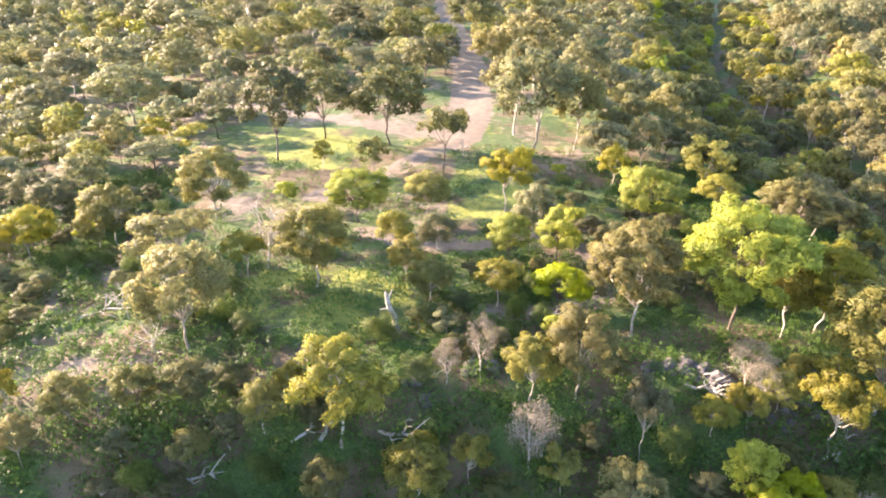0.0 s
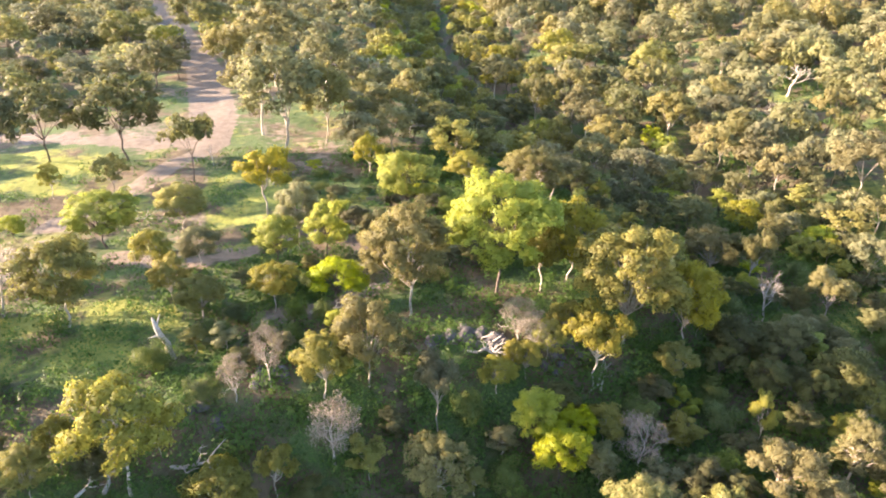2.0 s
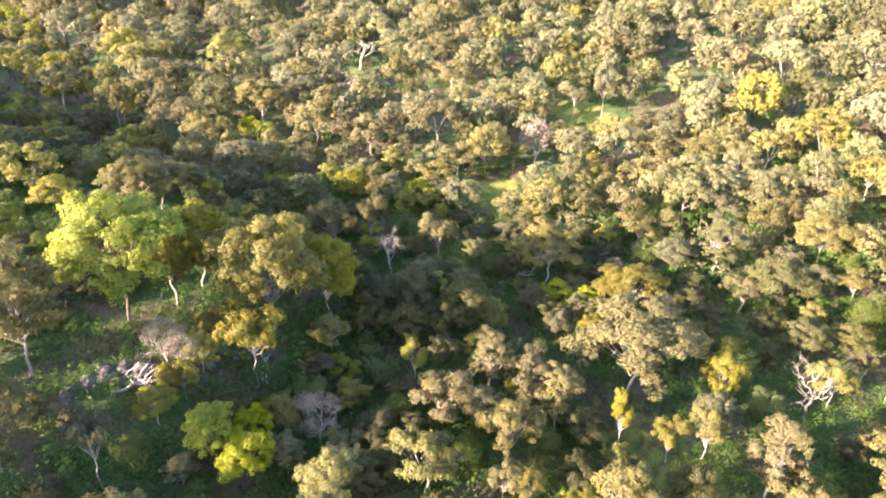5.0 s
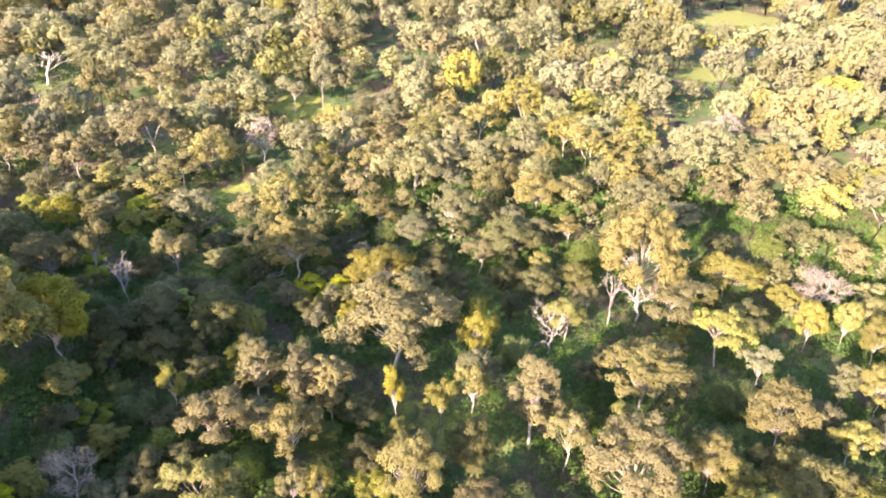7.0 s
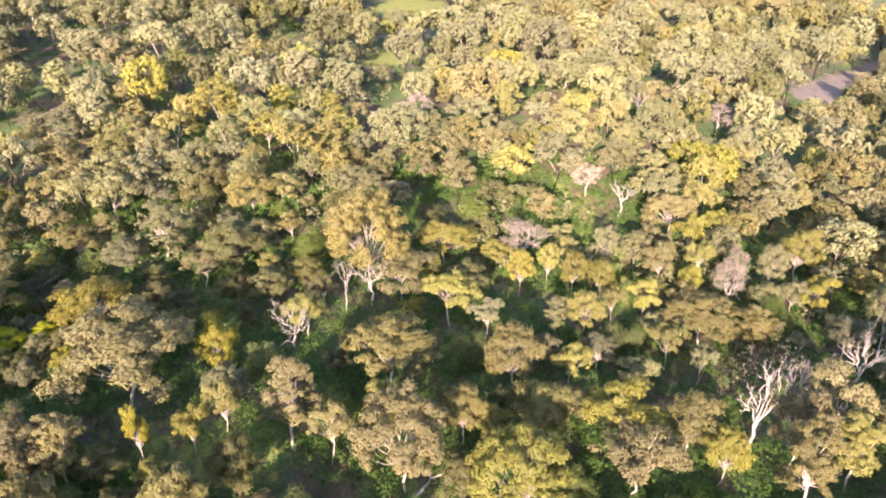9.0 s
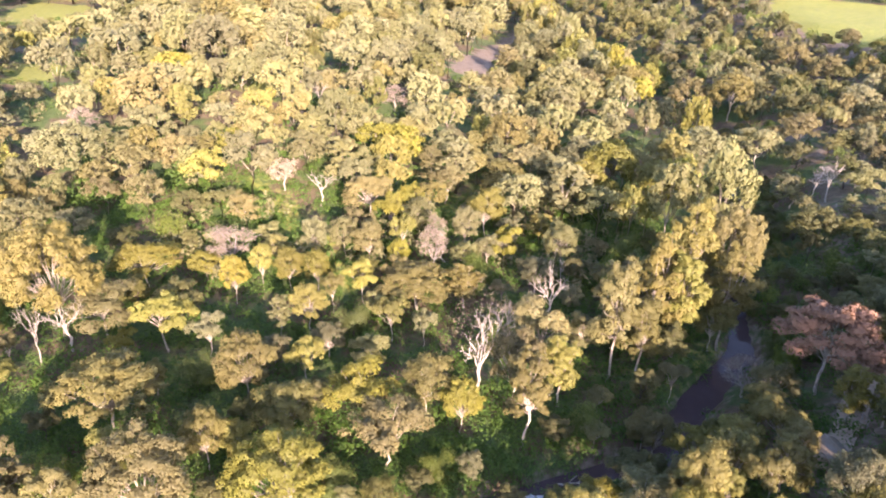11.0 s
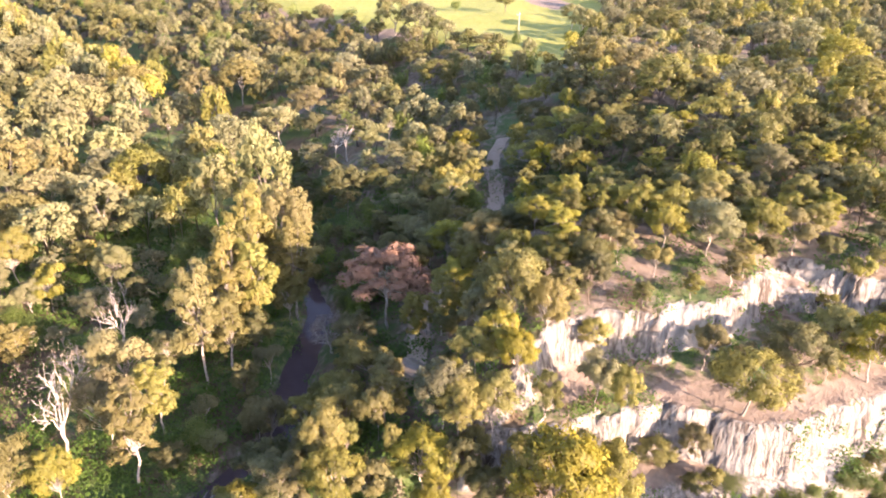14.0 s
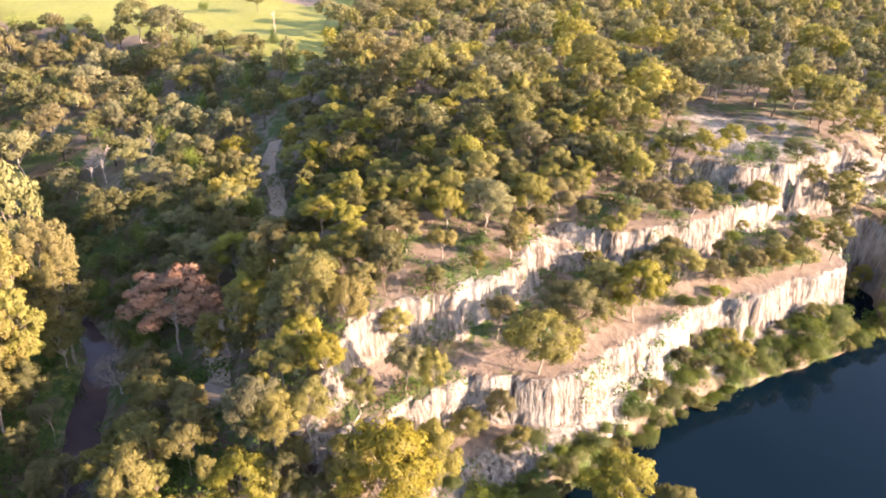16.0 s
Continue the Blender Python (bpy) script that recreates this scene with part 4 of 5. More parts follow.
STANDS += [(27.8, 120.7, 11.1, 9.3, "t", "R"), (118.8, 35.3, 11.8, 8.5, "t", "U"), (124.3, 2.7, 8.9, 4.8, "t", "L"), (81.9, 93.8, 8.7, 9.6, "k", "R"), (-54.1, -112.4, 5.2, 4.9, "y", "R"), (-4.3, -124.7, 8.7, 7.9, "t", "R"), (97.3, -78.0, 7.0, 4.7, "d", "R"), (-13.0, -124.2, 7.1, 8.4, "k", "R"), (-59.5, 110.2, 8.2, 8.7, "t", "R"), (16.1, -124.3, 8.0, 6.4, "Y", "R"), (10.9, -125.1, 7.9, 7.5, "k", "R"), (72.4, 102.8, 10.5, 10.3, "k", "L"), (51.2, -115.0, 9.0, 8.7, "k", "R"), (-67.3, 106.6, 7.2, 7.1, "t", "R"), (2.5, -126.2, 8.8, 9.6, "k", "R"), (125.9, -9.3, 7.3, 6.7, "o", "U"), (117.1, -47.9, 6.9, 6.4, "p", "R"), (102.6, -74.5, 7.2, 9.8, "o", "U")]
STANDS += [(-64.6, -109.6, 3.5, 5.8, "k", "R"), (-71.7, -105.8, 7.4, 5.8, "y", "R"), (35.5, 123.2, 10.3, 9.4, "o", "R"), (-30.6, 125.0, 18.4, 14.1, "k", "R"), (-68.0, -109.6, 4.9, 4.9, "y", "R"), (3.5, 129.1, 6.1, 2.8, "d", "R"), (-56.2, -117.6, 4.5, 4.8, "t", "U"), (-29.1, -127.0, 6.2, 7.6, "k", "R"), (64.2, 113.9, 12.2, 10.9, "o", "U"), (129.3, 21.4, 9.1, 5.3, "o", "L"), (17.9, -130.7, 6.7, 5.9, "y", "U"), (123.7, 47.1, 10.2, 9.1, "o", "L"), (16.8, 132.3, 20.9, 19.6, "t", "R"), (117.3, 64.9, 8.3, 8.1, "t", "U"), (101.4, -88.3, 8.7, 9.2, "y", "U"), (106.8, 82.5, 7.7, 9.4, "o", "L"), (-11.0, 136.2, 16.5, 17.5, "k", "R"), (125.0, 56.4, 9.4, 7.1, "y", "L")]
STANDS += [(-48.5, 129.5, 8.1, 8.3, "Y", "L"), (25.8, 137.2, 16.9, 12.5, "o", "R"), (-66.5, 122.9, 8.4, 8.5, "t", "R"), (-60.9, 126.1, 9.0, 6.5, "o", "R"), (140.2, -3.6, 9.4, 9.3, "y", "R"), (83.4, 112.8, 12.1, 12.7, "t", "R"), (113.8, 82.5, 9.6, 10.9, "o", "L"), (18.8, -139.4, 6.3, 4.7, "Y", "R"), (140.3, 10.4, 9.1, 7.6, "y", "R"), (34.7, -136.6, 7.5, 7.0, "Y", "R"), (-24.4, 138.8, 14.8, 15.0, "k", "R"), (-26.7, -138.5, 7.7, 8.1, "y", "R"), (141.0, 5.1, 9.6, 10.7, "t", "R"), (-2.9, -141.9, 12.8, 13.4, "k", "R"), (9.7, -141.7, 8.4, 8.2, "k", "R"), (-16.7, -141.6, 11.0, 12.8, "t", "R"), (54.0, -132.7, 7.5, 6.4, "t", "L"), (43.4, 137.3, 14.3, 10.9, "o", "U")]
STANDS += [(-47.0, -137.6, 9.8, 9.8, "Y", "R"), (-56.8, 133.9, 8.0, 6.9, "Y", "R"), (-38.7, -141.2, 9.9, 8.8, "Y", "R"), (21.9, -144.8, 7.2, 7.6, "k", "R"), (14.5, 145.9, 19.7, 16.1, "o", "U"), (144.2, 28.6, 11.0, 10.6, "o", "U"), (59.8, -134.4, 12.6, 6.9, "d", "R"), (-77.4, 125.5, 8.0, 4.9, "y", "R"), (50.6, 139.2, 7.5, 8.3, "y", "R"), (80.7, 124.5, 11.6, 9.3, "t", "R"), (143.8, 36.7, 11.2, 10.9, "o", "L"), (65.9, -133.0, 5.5, 7.3, "t", "L"), (129.6, 72.4, 11.1, 7.6, "p", "R"), (-83.0, -123.2, 6.2, 7.5, "y", "R"), (97.3, 112.9, 10.3, 9.8, "o", "L"), (52.7, -140.2, 9.8, 3.5, "d", "R"), (110.1, 102.0, 13.5, 11.3, "o", "L"), (148.7, 20.8, 14.2, 11.7, "y", "R")]
STANDS += [(15.1, -150.7, 9.3, 11.1, "k", "R"), (-9.2, -151.5, 9.3, 9.9, "k", "R"), (64.2, -137.8, 7.7, 5.8, "d", "R"), (121.0, 93.1, 16.1, 17.3, "o", "U"), (151.8, -21.1, 8.0, 7.7, "p", "R"), (84.0, -128.8, 15.6, 15.0, "t", "R"), (108.6, 109.8, 13.1, 11.5, "o", "L"), (54.5, -145.9, 6.8, 4.6, "d", "R"), (-39.3, -151.6, 10.8, 11.3, "y", "R"), (-63.6, -145.0, 10.2, 10.9, "t", "R"), (-82.7, -135.2, 8.7, 10.3, "y", "R"), (-77.3, -138.4, 8.8, 11.7, "y", "R"), (148.2, 56.4, 8.9, 6.6, "t", "T"), (-70.9, -142.3, 11.2, 13.1, "t", "R"), (3.2, -159.5, 10.8, 14.2, "o", "R"), (107.9, 117.8, 13.9, 9.1, "o", "L"), (-58.1, -150.0, 10.5, 7.5, "o", "L"), (152.1, 52.6, 8.3, 11.9, "t", "R")]
STANDS += [(90.3, 133.5, 12.9, 12.6, "o", "L"), (11.5, -161.5, 12.1, 13.0, "o", "R"), (44.8, 157.6, 10.0, 9.5, "t", "U"), (149.0, -71.9, 13.5, 6.4, "d", "R"), (31.0, 162.8, 17.9, 14.4, "t", "U"), (68.4, 152.9, 8.4, 10.5, "k", "R"), (102.2, 134.8, 7.9, 5.4, "l", "R"), (83.6, -148.2, 12.1, 15.1, "t", "U"), (145.4, 89.6, 10.9, 10.0, "o", "L"), (91.0, 145.1, 13.9, 15.6, "o", "L"), (-70.2, 156.2, 14.1, 20.7, "t", "R"), (154.7, 77.2, 10.8, 10.0, "t", "L"), (107.9, 135.4, 15.7, 15.0, "o", "U"), (-63.3, -161.8, 11.9, 12.4, "o", "R"), (158.8, 71.5, 14.9, 5.1, "t", "R"), (79.5, -156.4, 10.0, 10.4, "o", "R"), (150.2, -92.6, 6.7, 11.9, "p", "R"), (-89.8, 155.9, 11.9, 14.4, "t", "R")]
STANDS += [(-55.6, 171.7, 10.6, 7.8, "t", "U"), (79.9, 163.0, 12.2, 10.5, "k", "R"), (-45.4, -176.0, 8.6, 14.4, "y", "R"), (121.9, 135.2, 11.6, 10.6, "t", "U"), (-71.2, -168.5, 10.2, 11.1, "t", "R"), (94.3, 157.0, 13.0, 12.0, "o", "U"), (52.8, -176.6, 9.4, 10.1, "k", "R"), (-5.4, 184.4, 13.1, 13.3, "k", "R"), (86.0, 163.4, 16.0, 10.3, "o", "U"), (137.4, 123.7, 6.5, 7.6, "Y", "R"), (64.3, 174.1, 15.1, 10.1, "k", "L"), (23.0, 184.6, 21.7, 22.7, "o", "U"), (152.5, 111.8, 10.9, 12.4, "o", "L"), (70.2, -177.3, 9.6, 10.1, "t", "R"), (-41.8, -186.3, 11.6, 12.2, "y", "R"), (136.7, 133.8, 6.6, 7.0, "p", "R"), (128.0, 143.9, 13.6, 13.7, "o", "U"), (-11.1, -192.5, 9.9, 10.8, "t", "R")]
STANDS += [(-67.1, 181.1, 14.6, 15.3, "t", "U"), (98.2, 168.4, 16.3, 15.7, "o", "L"), (-62.3, -185.0, 9.6, 13.5, "y", "R"), (-91.1, 173.2, 16.1, 16.9, "t", "U"), (12.0, 197.0, 14.3, 12.8, "o", "R"), (44.1, -195.7, 5.1, 9.1, "o", "R"), (65.6, -191.5, 10.0, 10.8, "k", "R"), (139.4, -149.6, 14.3, 15.1, "o", "R"), (163.3, 123.4, 12.7, 13.2, "o", "R"), (82.6, -187.7, 10.0, 9.1, "t", "R"), (-102.7, -178.6, 11.5, 13.2, "y", "R"), (38.1, -205.0, 5.0, 3.3, "c", "R"), (111.2, -176.5, 14.1, 13.3, "o", "R"), (-28.0, -207.4, 10.5, 13.2, "t", "R"), (71.7, 198.3, 12.1, 9.2, "k", "R"), (58.7, 202.9, 11.8, 10.6, "y", "L"), (-57.6, 203.4, 13.0, 13.6, "y", "R"), (87.9, 192.5, 14.6, 14.3, "t", "U")]
STANDS += [(122.1, -173.0, 14.6, 13.7, "o", "R"), (-90.1, 193.7, 16.1, 16.9, "t", "L"), (155.1, 148.3, 13.2, 15.7, "d", "R"), (-36.8, -211.7, 11.6, 12.2, "t", "U"), (137.8, -165.3, 14.8, 15.8, "o", "R"), (21.1, -216.6, 10.2, 8.9, "t", "R"), (20.3, -216.7, 5.9, 4.8, "c", "R"), (63.1, -208.4, 7.5, 6.9, "k", "R"), (145.4, 164.5, 15.3, 12.6, "t", "U"), (68.7, -209.5, 12.4, 12.3, "t", "R"), (131.7, 178.3, 16.1, 15.9, "y", "U"), (-1.9, -222.8, 10.6, 12.7, "k", "R"), (-13.3, 224.7, 13.8, 14.4, "k", "R"), (199.2, 106.6, 12.3, 12.8, "t", "L"), (115.8, 196.1, 17.2, 18.0, "y", "L"), (13.5, -227.9, 8.9, 11.1, "t", "R"), (71.0, -217.6, 9.3, 5.9, "t", "U"), (79.3, -217.1, 13.8, 12.7, "t", "R")]
STANDS += [(-52.7, 225.2, 12.5, 13.2, "y", "R"), (-41.9, 228.7, 14.2, 14.9, "y", "U"), (103.6, -209.2, 10.8, 11.7, "o", "R"), (4.9, -234.4, 9.1, 11.5, "k", "R"), (26.4, -234.5, 8.2, 8.4, "t", "R"), (117.9, 210.3, 16.5, 17.2, "y", "U"), (-77.5, 228.8, 18.0, 18.9, "t", "L"), (7.8, 242.7, 18.1, 19.0, "k", "R"), (87.1, -226.8, 6.7, 5.7, "k", "R"), (-33.4, 241.5, 13.2, 13.8, "k", "R"), (118.4, -216.4, 11.1, 12.0, "o", "R"), (101.2, -231.2, 4.4, 5.4, "k", "R"), (103.0, -236.2, 4.7, 6.2, "s", "R"), (112.5, -234.7, 7.1, 7.4, "k", "R"), (52.8, -256.4, 7.1, 7.4, "k", "R"), (70.6, -256.3, 4.9, 4.7, "s", "R"), (167.2, 212.2, 22.0, 23.0, "t", "L"), (-73.4, 271.6, 19.0, 20.0, "t", "U")]
STANDS += [(-99.5, 266.0, 17.4, 18.1, "t", "R")]

for one in STANDS:
    tree(*one)


# ---------------------------------------------------------------- woods between them
def overlooks(x, y):
    """How tall a tree may grow that stands before an open patch (0: no matter)."""
    for ring, reach in ((SAND, (1.05, 1.1, 1.16, 1.22)), (GLADE_EAST, (1.05, 1.1, 1.15)), (GLADE_FAR, (1.05, 1.1)), (GREEN_BANK, (1.05, 1.1)), (GREEN_DIP, (1.05, 1.1))):
        for k, f in enumerate(reach):
            if inside(x * f, y * f, ring):
                return 3.0 + 1.2 * k
    return 0


def wood_kind(x, y, r):
    """A tree of the mix put there, some mixes darkened or greyed to stand in for shade or haze (None where it is open):
    kind, height, crown width, share of touching crowns, least gap.
    """
    dc, east, _ = off_line(CREEK, x, y)
    dr, _, half = off_line(RIVER, x, y)
    dn, north, _ = off_line(SCARP, x, y)
    ds = dr - half
    far = math.hypot(x, y)
    head = math.degrees(math.atan2(x, y))
    patch, mood = wob(x, y, 26, 12.0), wob(x, y, 45, 15.0)
    if y < -92 and dc < 7:
        return r.choice("skks"), r.uniform(2.5, 4.5), r.uniform(3, 5), 0.3, 2.4
    if dc < 3 or ds < (-0.7 if y < -45 else 0.6):
        return None
    if dc < 6.5 and -55 < y < -20:
        return r.choice("kskt"), r.uniform(3, 6), r.uniform(3, 5.5), 0.3, 2.4
    if any(inside(x, y, ring) for ring in (SAND, FIELD, GLADE_EAST, GLADE_FAR, GREEN_BANK, GREEN_DIP, BARE_SLOPE)):
        return None
    if inside(x, y, BARE_TOP) and wob(x, y, 8, 33) < 0.3:
        return None
    if y < -90 and x < -30 and (inside(x * 1.06, y * 1.06, BARE_TOP) or inside(x * 1.12, y * 1.12, BARE_TOP)):
        return r.choice("ssyk"), r.uniform(1.5, 3.5), r.uniform(2, 4.2), 0.4, 3.2
    if off_line(TRACK, x, y)[0] < 6 or off_line(CROSS_TRACK, x, y)[0] < 4 or off_line(HILL_ROAD, x, y)[0] < 3.5 or off_line(CREEK_PATH, x, y)[0] < 3:
        return None
    if far < 128 and -52 < head < 30 and not (east > 0 and dc > 14):
        if patch < -0.1 or any(inside(x, y, ring) for ring in (LAWN, LAWN_EAST, GLADE)) or (-46 < x < 28 and y > 150):
            return None
        if -46 < x < 28 and y > 96:
            return ((r.choice("sysyl"), r.uniform(1.2, 3.6), r.uniform(1.8, 4.2), 0.5, 3.4) if wob(x, y, 14, 19.0) > 0.02 else None)
        return r.choice("ysylsty"), r.uniform(2.4, 4.6), r.uniform(3, 5.2), 0.36, 2.8
    if east > 0:
        if dc < 24 and y > 20:
            return r.choice("kyYtyyol"), r.uniform(5, 9.5), r.uniform(5, 9.5), 0.31, 3.2
        if patch < -0.12 and r.random() < 0.85:
            return None
        low = overlooks(x, y)
        if low:
            return r.choice("sstk"), r.uniform(2.0, low), r.uniform(2.5, 4.5), 0.4, 3.5
        if y < -60 and dc < 22:
            return r.choice("tyotyy"), r.uniform(12, 17), r.uniform(6, 9), 0.32, 3.6
        # near mix leans to dark gums, their colour standing in for shade
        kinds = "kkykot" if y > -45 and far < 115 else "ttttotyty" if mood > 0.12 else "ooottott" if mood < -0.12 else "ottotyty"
        # far mix leans to grey-green, its colour standing in for distance haze
        if far > 170:
            kinds = "tttotk"
        kind = r.choice(kinds) if r.random() < 0.97 else "y"
        big = 1.0 if far < 150 else 1.1 if far < 300 else 1.6
        grown = r.choice((0.55, 0.7, 0.85, 1.0, 1.15, 1.4)) * big
        return kind, r.uniform(9.5, 11.5) * grown ** 0.8, r.uniform(7.5, 9.5) * grown, 0.35 if far < 120 else 0.30 if far < 150 else 0.275, 4.8 if far < 150 else 5.2 if far < 300 else 8.0
    if north > 0 and y > -60:
        if dn < 17:
            return r.choice("yyYlktyyYlko"), r.uniform(4, 8.5), r.uniform(4.5, 8.5), 0.32, 3.4
        if any(inside(x, y, ring) for ring in (LAWN, LAWN_EAST, GLADE)):
            return None
        if -46 < x < 28 and 96 < y < 180:
            return None
        if y < 112 and x > -32:
            return r.choice("yytYlyk"), r.uniform(4, 7), r.uniform(4.5, 7.5), 0.40, 4.6
        return r.choice("tttttykoy"), r.uniform(7, 10), r.uniform(7, 12), 0.36, 5.0
    if y > -40:
        return r.choice("ykyyYtylo"), r.uniform(5, 9), r.uniform(5, 8.5), 0.31, 3.4
    if 10 < x < 34 and y > -82 and dc > 5:
        return r.choice("yyokyotY"), r.uniform(6, 10), r.uniform(4.5, 8), 0.28, 3.0
    if y < -78 and (dc < 30 or x > 27):
        return r.choice("tktoktsk"), r.uniform(4.5, 9), r.uniform(4, 7), 0.31, 3.0
    side, up, _ = off_line(CLIFF, x, y)
    if ds < 7 and x < 0 and wob(x, y, 9, 21) > 0.02 + 0.04 * ds:
        return r.choice("ssslky"), r.uniform(1.4, 3.4), r.uniform(2, 4.2), 0.26, 1.6
    if (ds < 7 and x < 4) or (-7 < side * up < 1.5 and -24 < x < 9) or (-6 < side * up < 1 and x < -24 and r.random() < 0.6):
        return None
    if side * up < 3 and x < 4 and ds < 40:
        return r.choice("yokykk"), r.uniform(3.4, 6.2), r.uniform(3.2, 6), 0.34, 3.0
    if up > 0 and side < 9 and x < 2:
        return r.choice("ooty"), r.uniform(4, 6.5), r.uniform(3, 5), 0.45, 4.6
    return r.choice("yyykkkyo" if far < 150 else "yyktkyot"), r.uniform(5.5, 9.5), r.uniform(4.5, 8), 0.31 if far < 160 else 0.36, 3.4 if far < 160 else 4.6


# ground kept clear round built things and the pool
OPEN_SPOTS = [(18.5, -57.5, 5), (19.6, -60.6, 5), (22.6, -69.5, 5), (21.5, -64, 5), (25, -79, 4), (-16.8, -154, 6), (-15.5, -147, 6), (-14, -140, 6), (35.5, -193, 5), (4.8, -208, 5), (-6, -188, 5), (38.5, -42.5, 5), (37, -40, 4), (38, -62, 6), (34, -57, 5), (38, -80, 5), (36, -72, 5), (44, -90, 6), (42, -80, 7), (38, -68, 6), (-3.5, 64, 4)]


def woods():
    r = random.Random(5)
    cells = {}

    def note(x, y, w):
        cells.setdefault((int(x // 12), int(y // 12)), []).append((x, y, w))

    def clear(x, y, w, share, gap):
        cx, cy = int(x // 12), int(y // 12)
        for i in (-1, 0, 1):
            for j in (-1, 0, 1):
                for px, py, pw in cells.get((cx + i, cy + j), ()):
                    if (x - px) ** 2 + (y - py) ** 2 < max(share * (w + pw), gap) ** 2:
                        return False
        return True

    for x, y, h, w, kind, form in STANDS:
        note(x, y, w)
        if kind in "dPrp":                     # open ground on the valley side of the bare trees
            for back in (0.5 * w + 2.5, 0.5 * w + 7):
                f = 1 - back / math.hypot(x, y)
                note(x * f, y * f, w * 0.7)
    for x, y, w in OPEN_SPOTS:
        note(x, y, w)
    spots = []
    for k in range(60000):
        far = math.sqrt(r.uniform(42 ** 2, 430 ** 2 if k % 3 else 150 ** 2))
        head = radians(r.uniform(-50, 222))
        x, y = math.sin(head) * far, math.cos(head) * far
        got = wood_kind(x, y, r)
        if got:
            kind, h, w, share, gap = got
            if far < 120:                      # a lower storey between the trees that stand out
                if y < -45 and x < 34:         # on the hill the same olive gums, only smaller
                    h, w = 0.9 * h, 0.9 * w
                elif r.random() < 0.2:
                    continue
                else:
                    # darker kinds mixed in, so the lower storey looks deep in shade
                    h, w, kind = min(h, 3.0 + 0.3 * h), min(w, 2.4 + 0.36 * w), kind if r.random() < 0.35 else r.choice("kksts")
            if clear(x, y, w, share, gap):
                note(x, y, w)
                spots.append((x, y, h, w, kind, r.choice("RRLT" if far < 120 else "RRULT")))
    for k in range(9000):                      # bushes along the foot of the cliffs
        x, y = r.uniform(-92, 0), r.uniform(-104, -48)
        dr, _, half = off_line(RIVER, x, y)
        if -1.3 < dr - half < (2.8 if x < -34 else 1.2):
            w = r.uniform(1.6, 4.2)
            if clear(x, y, w, 0.17, 0.95):
                note(x, y, w)
                spots.append((x, y, r.uniform(0.9, 3.0), w, r.choice("ssssksy"), "R"))
    return sorted(spots, key=lambda p: p[0] ** 2 + p[1] ** 2)


WOODS = woods()
SINGLE = 680
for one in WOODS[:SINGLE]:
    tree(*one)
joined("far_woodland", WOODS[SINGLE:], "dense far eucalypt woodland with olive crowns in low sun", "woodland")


# ---------------------------------------------------------------- undergrowth
def undergrowth():
    """Low bushes and bracken under the trees, in one mesh."""
    r, nrng = random.Random(8), np.random.default_rng(8)
    puffs = []
    for k in range(32000):
        far = math.sqrt(r.uniform(42 ** 2, 135 ** 2 if k % 4 else 260 ** 2))
        head = radians(r.uniform(-50, 222))
        x, y = math.sin(head) * far, math.cos(head) * far
        dc, east, _ = off_line(CREEK, x, y)
        dr, _, half = off_line(RIVER, x, y)
        dn, north, _ = off_line(SCARP, x, y)
        if dc < (2.6 if -92 < y < -56 else 1.5) or dr - half < (-0.6 if y < -45 else 0.3):
            continue
        bare, lush, _ = cover(x, y, 0)
        on_hill = east < 0 and y < -40
        if (bare > 0.55 and not (on_hill and dr - half < 4.5)) or any(inside(x, y, ring) for ring in (FIELD, SAND, GLADE_EAST)) or (on_hill and dr - half > 8 and r.random() < 0.6):
            continue
        if lush > 0.4 and r.random() < 0.5:
            continue
        if -46 < x < 28 and y > 88 and east < 0 and r.random() < 0.75:
            continue
        if on_hill and dr - half < 6 and wob(x, y, 7, 5.5) < -0.05:
            continue
        size = r.uniform(0.5, 1.5) * (1.25 if dc < 20 or dn < 15 else 1.0)
        puffs.append((np.array((x, y, max(height(x, y), 0) + size * 0.35)), size, r.uniform(0.55, 0.9)))
    me = quick_mesh("undergrowth", *sprays(nrng, puffs, len(puffs) * 46, 0.145, 0.8, True), UNDER)
    return tagged(new("undergrowth", me), "low green bushes and bracken under the trees", "undergrowth", kind="stuff")


undergrowth()


def understorey(name, mat, seed, label):
    """Saplings and tall bushes that fill the wood beyond the creek, in one mesh."""
    r, nrng = random.Random(seed), np.random.default_rng(seed)
    puffs = []
    for k in range(4200):
        far = math.sqrt(r.uniform(50 ** 2, 150 ** 2 if k % 2 else 290 ** 2))
        head = radians(r.uniform(15, 175))
        x, y = math.sin(head) * far, math.cos(head) * far
        dc, east, _ = off_line(CREEK, x, y)
        if east < 0 or dc < 20 or far < 100 or wob(x, y, 26, 12.0) < -0.2 or any(inside(x, y, ring) for ring in (SAND, GLADE_EAST, GLADE_FAR, GREEN_BANK, GREEN_DIP)):
            continue
        if wob(x, y, 11, 30.0 + seed) < -0.12:
            continue
        size = r.uniform(0.8, 1.7)
        z = height(x, y) + r.uniform(0.6, 2.8)
        for _ in range(3):
            puffs.append((np.array((x + r.gauss(0, size * 0.6), y + r.gauss(0, size * 0.6), z + r.gauss(0, size * 0.4))), size * r.uniform(0.5, 0.9), 0.8))
    me = quick_mesh(name, *sprays(nrng, puffs, len(puffs) * 17, 0.27, 0.6, True), mat)
    return tagged(new(name, me), label, "understorey", kind="stuff")


understorey("saplings", LEAF["t"], 21, "grey-green saplings filling the wood beyond the creek")
understorey("tall_bushes", UNDER, 22, "fresh green tall bushes under the far gums")


